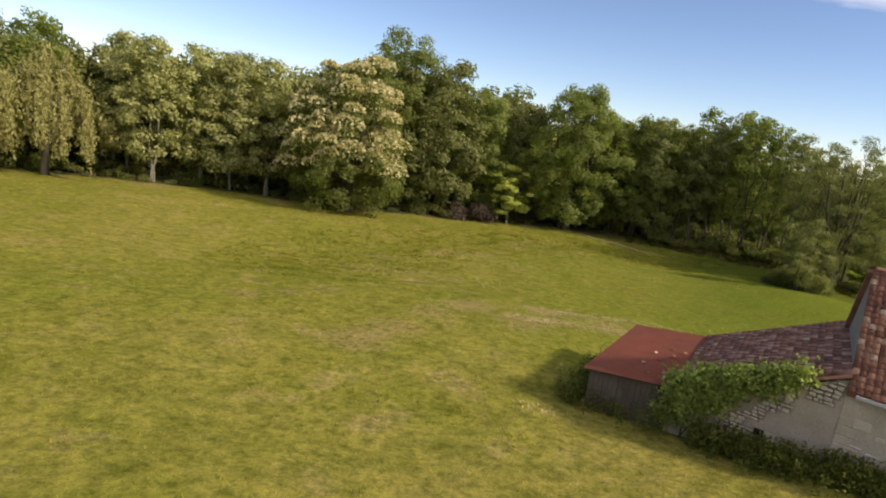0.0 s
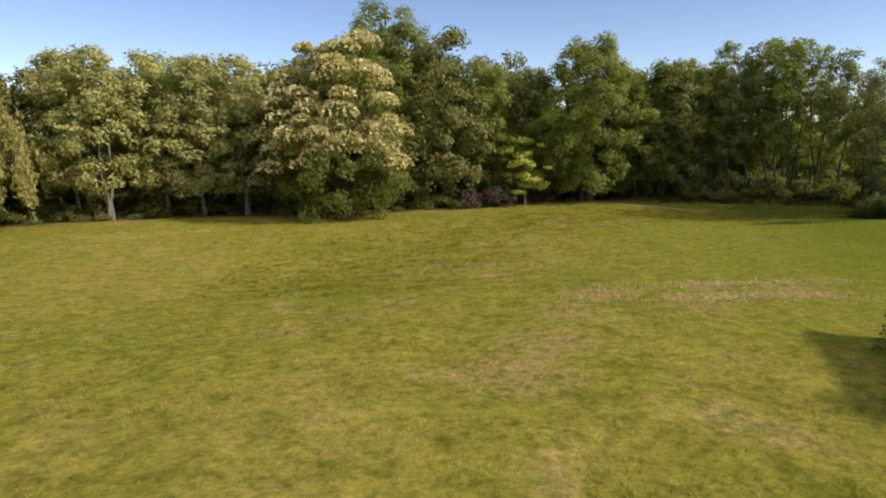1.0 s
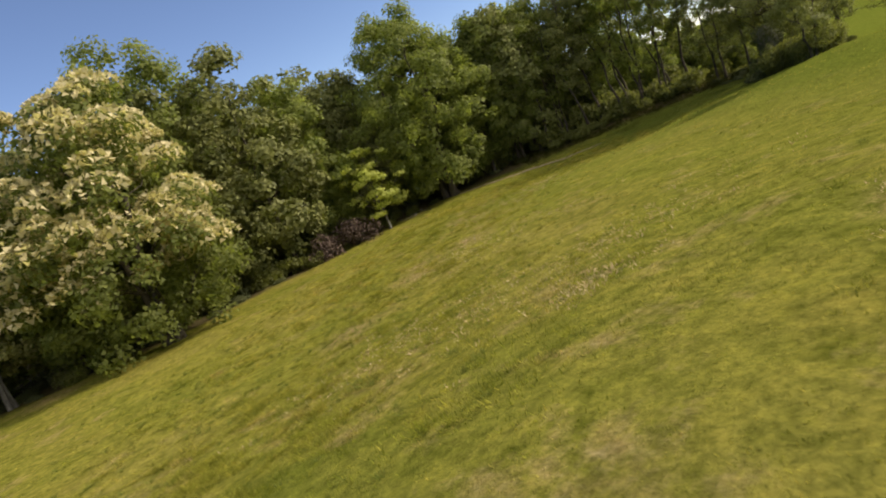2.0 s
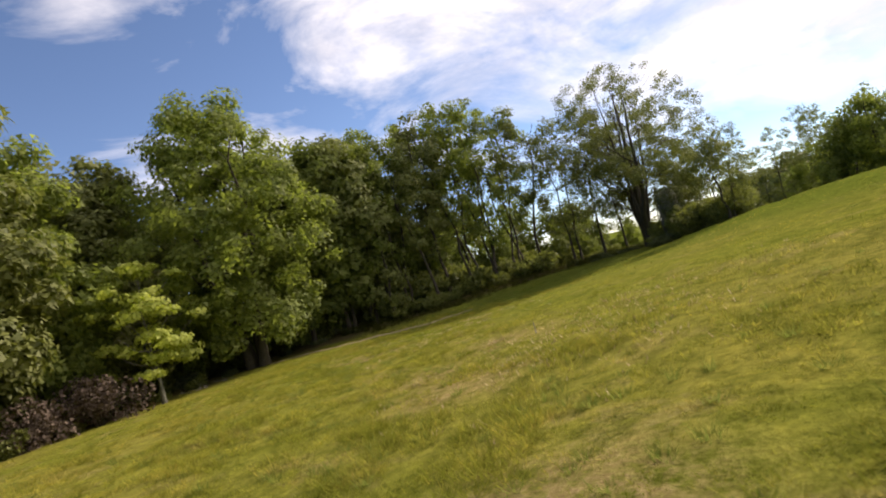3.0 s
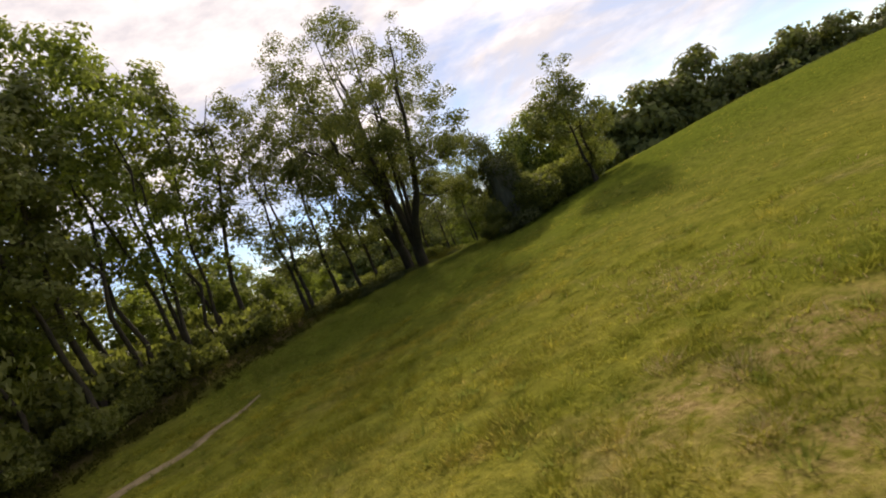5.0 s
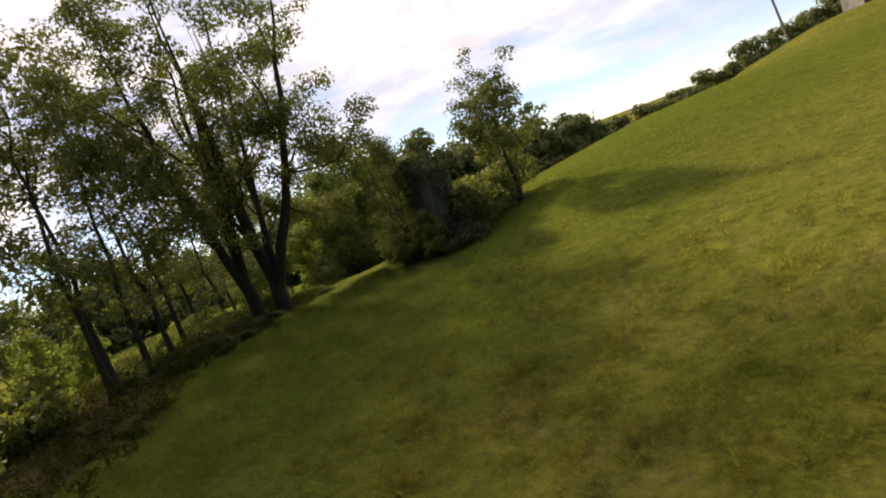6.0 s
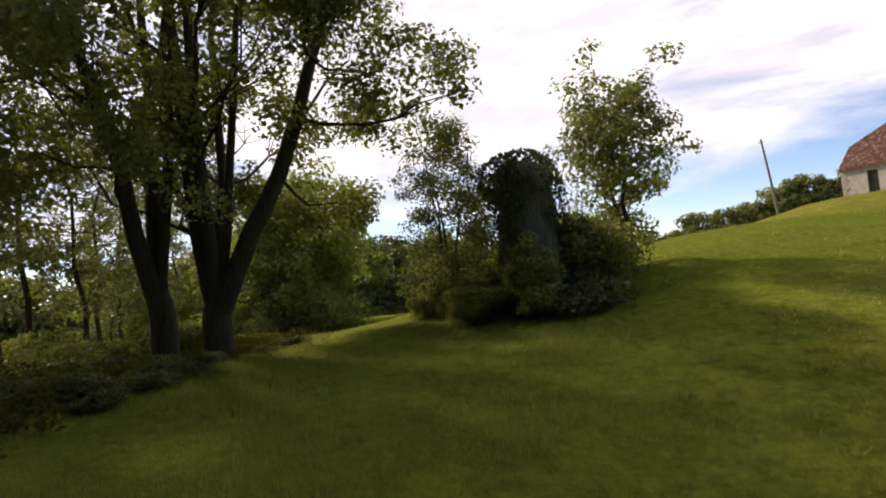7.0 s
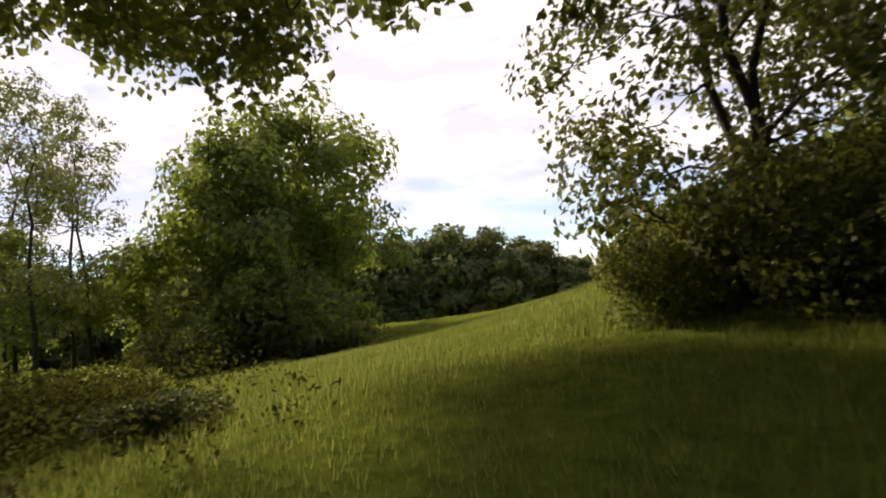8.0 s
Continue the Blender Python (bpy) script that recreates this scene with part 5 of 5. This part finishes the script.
# ---------------------------------------------------------------- grass
def blades(r, x, y, height, spread, per, mat, name, label, category, width=0.012, bend=(0.6, 1.7)):
    """Tufts of bent blades standing on the ground; one object."""
    n = len(x)
    x, y, height = np.repeat(x, per), np.repeat(y, per), np.repeat(height, per)
    k = n * per
    ox, oy = r.normal(size=k) * spread, r.normal(size=k) * spread
    x, y = x + ox, y + oy
    h = height * r.uniform(0.45, 1.2, k)
    z = lie(x, y) - 0.02
    a = np.arctan2(oy, ox) + r.normal(size=k) * 0.8
    b = a + np.pi / 2
    lean = h * r.uniform(*bend, k)
    w = width * r.uniform(0.7, 1.5, k)
    p = np.stack([x, y, z], 1)
    side = np.stack([np.cos(b) * w, np.sin(b) * w, np.zeros(k)], 1)
    tip = p + np.stack([np.cos(a) * lean, np.sin(a) * lean, h], 1)
    v = np.stack([p - side, p + side, tip], 1).reshape(-1, 3)
    f = np.arange(3 * k).reshape(-1, 3)
    ob = new(name, mesh_of(name, v, f, mat))
    return tagged(ob, label, category, kind="stuff")


def weeds(r, x, y, height, per, size, label, mat):
    """Leafy stalks: small leaves strewn up the height of each plant."""
    h = np.repeat(height * r.uniform(0.5, 1.3, len(x)), per)
    x, y = np.repeat(x, per), np.repeat(y, per)
    k = len(x)
    t = r.uniform(0.05, 1, k)
    px, py = x + r.normal(size=k) * 0.11, y + r.normal(size=k) * 0.11
    pos = np.stack([px, py, ground_z(px, py) + t * h], 1)
    v, f = leaf_cards(r, pos, size, 0.5, None, 1.5)
    ob = new("tall_weeds", mesh_of("tall_weeds", v, f, mat))
    return tagged(ob, label, "weeds", kind="stuff")


def in_meadow(x, y):
    d, s = to_line(x, y, EDGE)
    keep = ((s < 0) | (d < 0.8)) & (np.hypot(x - 15, y - 14) > 3)
    dx, dy = x - HOUSE_AT[0], y - HOUSE_AT[1]
    a, b = dx * HU[0] + dy * HU[1], dx * HN[0] + dy * HN[1]
    return keep & ~((a > -0.1) & (a < 19.5) & (b > -0.05) & (b < 6.9))


def grow_grass():
    r = np.random.RandomState(41)
    # mounded tufts beside the low stretches of the flight
    way = [(-9, 44), (-4, 56), (2, 64), (10, 72), (17, 76.5), (26, 77), (33, 74.5), (38, 70)]
    n = 70000
    x, y = r.uniform(-16, 46, n), r.uniform(38, 88, n)
    d, _ = to_line(x, y, way)
    keep = in_meadow(x, y) & (x < 34) & (r.uniform(0, 1, n) < np.exp(-(d / 6.5) ** 2) * (0.24 + 1.3 * smooth_noise(x, y, 0.8, 12) ** 2.4) * (1 - 0.45 * dryness(x, y)))
    x, y = x[keep], y[keep]
    blades(r, x, y, 0.05 + 0.22 * smooth_noise(x, y, 1.1, 8) ** 1.6, 0.09, 36, GRASS, "meadow_grass", "short green and yellowing meadow grass", "grass", 0.006)
    n = 130000
    x, y = r.uniform(-60, 62, n), r.uniform(-6, 90, n)
    d, _ = to_line(x, y, way + [(46, 61), (49, 56)])
    d2, _ = to_line(x, y, [(0, 8), (-4, 20), (-8, 34), (-9, 44)])
    keep = in_meadow(x, y) & (d > 5) & (r.uniform(0, 1, n) < 0.16 + 0.84 * np.exp(-(d2 / 15) ** 2) * smooth_noise(x, y, 0.9, 14) ** 0.7)
    x, y = x[keep], y[keep]
    blades(r, x, y, 0.05 + 0.12 * smooth_noise(x, y, 1.7, 9) ** 2, 0.15, 6, GRASS, "meadow_grass", "short green and yellowing meadow grass", "grass", 0.014, (0.3, 1.1))
    # darker tussocks standing out of the sward
    n = 5200
    x, y = r.uniform(-16, 40, n), r.uniform(38, 84, n)
    d, _ = to_line(x, y, way)
    keep = in_meadow(x, y) & (r.uniform(0, 1, n) < np.exp(-(d / 8.0) ** 2) * (0.2 + 1.2 * smooth_noise(x, y, 2.5, 19) ** 2))
    x, y = x[keep], y[keep]
    blades(r, x, y, 0.10 + 0.12 * smooth_noise(x, y, 0.7, 18), 0.055, 44, TALL, "grass_tussock", "dark green grass tussocks dotted over the meadow", "grass", 0.006, (0.3, 1.3))
    # long shaded grass where the meadow runs out between the trees
    n = 60000
    x, y = r.uniform(32, 56, n), r.uniform(50, 80, n)
    d, _ = to_line(x, y, [(38, 75), (42, 68), (46, 61), (50, 55)])
    keep = in_meadow(x, y) & (d < 7 * r.uniform(0.3, 1, n))
    x, y = x[keep], y[keep]
    blades(r, x, y, 0.06 + 0.16 * smooth_noise(x, y, 1.2, 15) ** 1.5, 0.10, 11, TALL, "tall_grass", "long soft green grass in the shade of trees", "grass", 0.004, (0.15, 0.7))
    # rank weeds at the foot of the house walls and round the trees
    a = np.concatenate([r.uniform(3.9, 14, 640), r.uniform(0.2, 3.2, 30)])
    b = -np.abs(r.normal(size=670)) * 0.5 - 0.1
    a2, b2 = -np.abs(r.normal(size=300)) * 0.5 - 0.1, r.uniform(-0.5, 6.5, 300)
    a, b = np.concatenate([a, a2]), np.concatenate([b, b2])
    x, y = HOUSE_AT[0] + HU[0] * a + HN[0] * b, HOUSE_AT[1] + HU[1] * a + HN[1] * b
    weeds(r, x, y, 0.85, 36, 0.075, "tall dark nettles and weeds along the walls", WEED)
    n = 5200
    x, y = r.uniform(32, 58, n), r.uniform(54, 88, n)
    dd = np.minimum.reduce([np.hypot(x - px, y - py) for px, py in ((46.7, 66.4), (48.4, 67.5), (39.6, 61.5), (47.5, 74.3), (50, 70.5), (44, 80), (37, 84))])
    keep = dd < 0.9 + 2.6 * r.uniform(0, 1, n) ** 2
    weeds(r, x[keep], y[keep], 0.34, 30, 0.036, "tall grass and weeds under the trees, tinted dark for shade", SHADE_TINT_WEED)
    # dark undergrowth from the path back to the trunks of the belt, its leaf colour lowered for shade
    n = 5200
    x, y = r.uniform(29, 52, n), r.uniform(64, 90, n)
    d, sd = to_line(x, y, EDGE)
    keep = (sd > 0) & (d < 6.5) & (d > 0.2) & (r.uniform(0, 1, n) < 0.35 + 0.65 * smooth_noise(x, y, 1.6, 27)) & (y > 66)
    x, y, d = x[keep], y[keep], d[keep]
    weeds(r, x, y, 0.22 + 0.09 * np.minimum(d, 4), 26, 0.085, "dark low undergrowth along the edge of the wood, tinted darker for shade", SHADE_TINT_WEED)
    # straw lying where the meadow was cut
    sx, sy = [], []
    for cx, cy, rx, ry, k in ((8.4, 35.4, 1.6, 0.6, 260), (6.8, 32.4, 1.2, 0.5, 220), (9.8, 33.0, 2.2, 0.5, 240), (2.8, 34.0, 1.2, 0.8, 120), (-0.3, 40.9, 0.7, 0.5, 90), (4.8, 19.6, 0.5, 0.3, 30),
                              (12.5, 36.0, 2.5, 0.4, 150), (-4.0, 47.0, 2.5, 1.6, 200), (2.0, 44.0, 3.0, 1.5, 200), (5.0, 56.0, 3.0, 1.6, 220), (12.0, 66.0, 3.0, 1.6, 200), (18.0, 70.0, 2.0, 1.0, 120)):
        sx.append(cx + r.normal(size=k) * rx)
        sy.append(cy + r.normal(size=k) * ry)
    sx, sy = np.concatenate(sx), np.concatenate(sy)
    blades(r, sx, sy, np.full(len(sx), 0.10), 0.14, 7, STRAW, "cut_straw", "dry pale straw lying on the meadow", "straw", 0.014)

    # rank growth at the foot of the forked oaks
    n = 480
    x, y = 47.9 + r.normal(size=n) * 0.7, 64.9 + r.normal(size=n) * 0.7
    weeds(r, x, y, 0.42, 40, 0.034, "knee-high green weeds beside the oaks", SHADE_TINT_WEED)


def small_finds():
    """Loose small things lying and standing in the grass."""
    r = np.random.RandomState(51)
    # a thin pale stake
    x, y = 5.5, 58.3
    z = float(lie(x, y))
    st = thing("stake", "thin pale wooden stake standing in the meadow", "stake")
    v, f = tube(np.array([(x, y, z - 0.15), (x + 0.01, y, z + 0.14), (x + 0.02, y + 0.01, z + 0.30)]), np.array([0.014, 0.012, 0.011]), 7)
    child("shaft", mesh_of("shaft", v, f, POLE, True), st)
    # dead branches thrown down at the wood's edge
    for bx, by in ((15.0, 88.9), (16.2, 88.4), (13.9, 88.6)):
        ob = thing("fallen_branch", "dead grey branch lying in the grass", "branch", group="dead branches")
        z = float(lie(bx, by))
        a = r.uniform(0, 6.28)
        d = np.array([math.cos(a), math.sin(a), 0.0])
        pieces = [tube(bent(r, np.array([bx, by, z + 0.04]) - d * 0.9, np.array([bx, by, z + 0.16]) + d * 0.9, 0.04, 0.03, 7), np.linspace(0.035, 0.012, 7), 6)]
        for q in range(6):
            t = r.uniform(-0.5, 0.7)
            e = np.array([bx, by, z + 0.08]) + d * t
            w = e + np.array([r.normal() * 0.4, r.normal() * 0.4, r.uniform(0.05, 0.4)])
            pieces.append(tube(bent(r, e, w, 0.05, 0.05, 4), np.linspace(0.014, 0.005, 4), 5))
        v, f = join(pieces)
        child("wood", mesh_of("wood", v, f, PALE_BARK, True), ob)
    # dead tussocks
    tx, ty = np.array([9.4, 13.9, 15.0, 16.1, 5.6, 2.2]), np.array([68.2, 73.8, 72.9, 73.0, 59.6, 59.6])
    for x, y in zip(tx, ty):
        blades(r, np.array([x]), np.array([y]), np.array([0.16]), 0.13, 130, STRAW, "dry_tussock", "dead straw-coloured grass tussock", "grass", 0.005)


grow_grass()
small_finds()
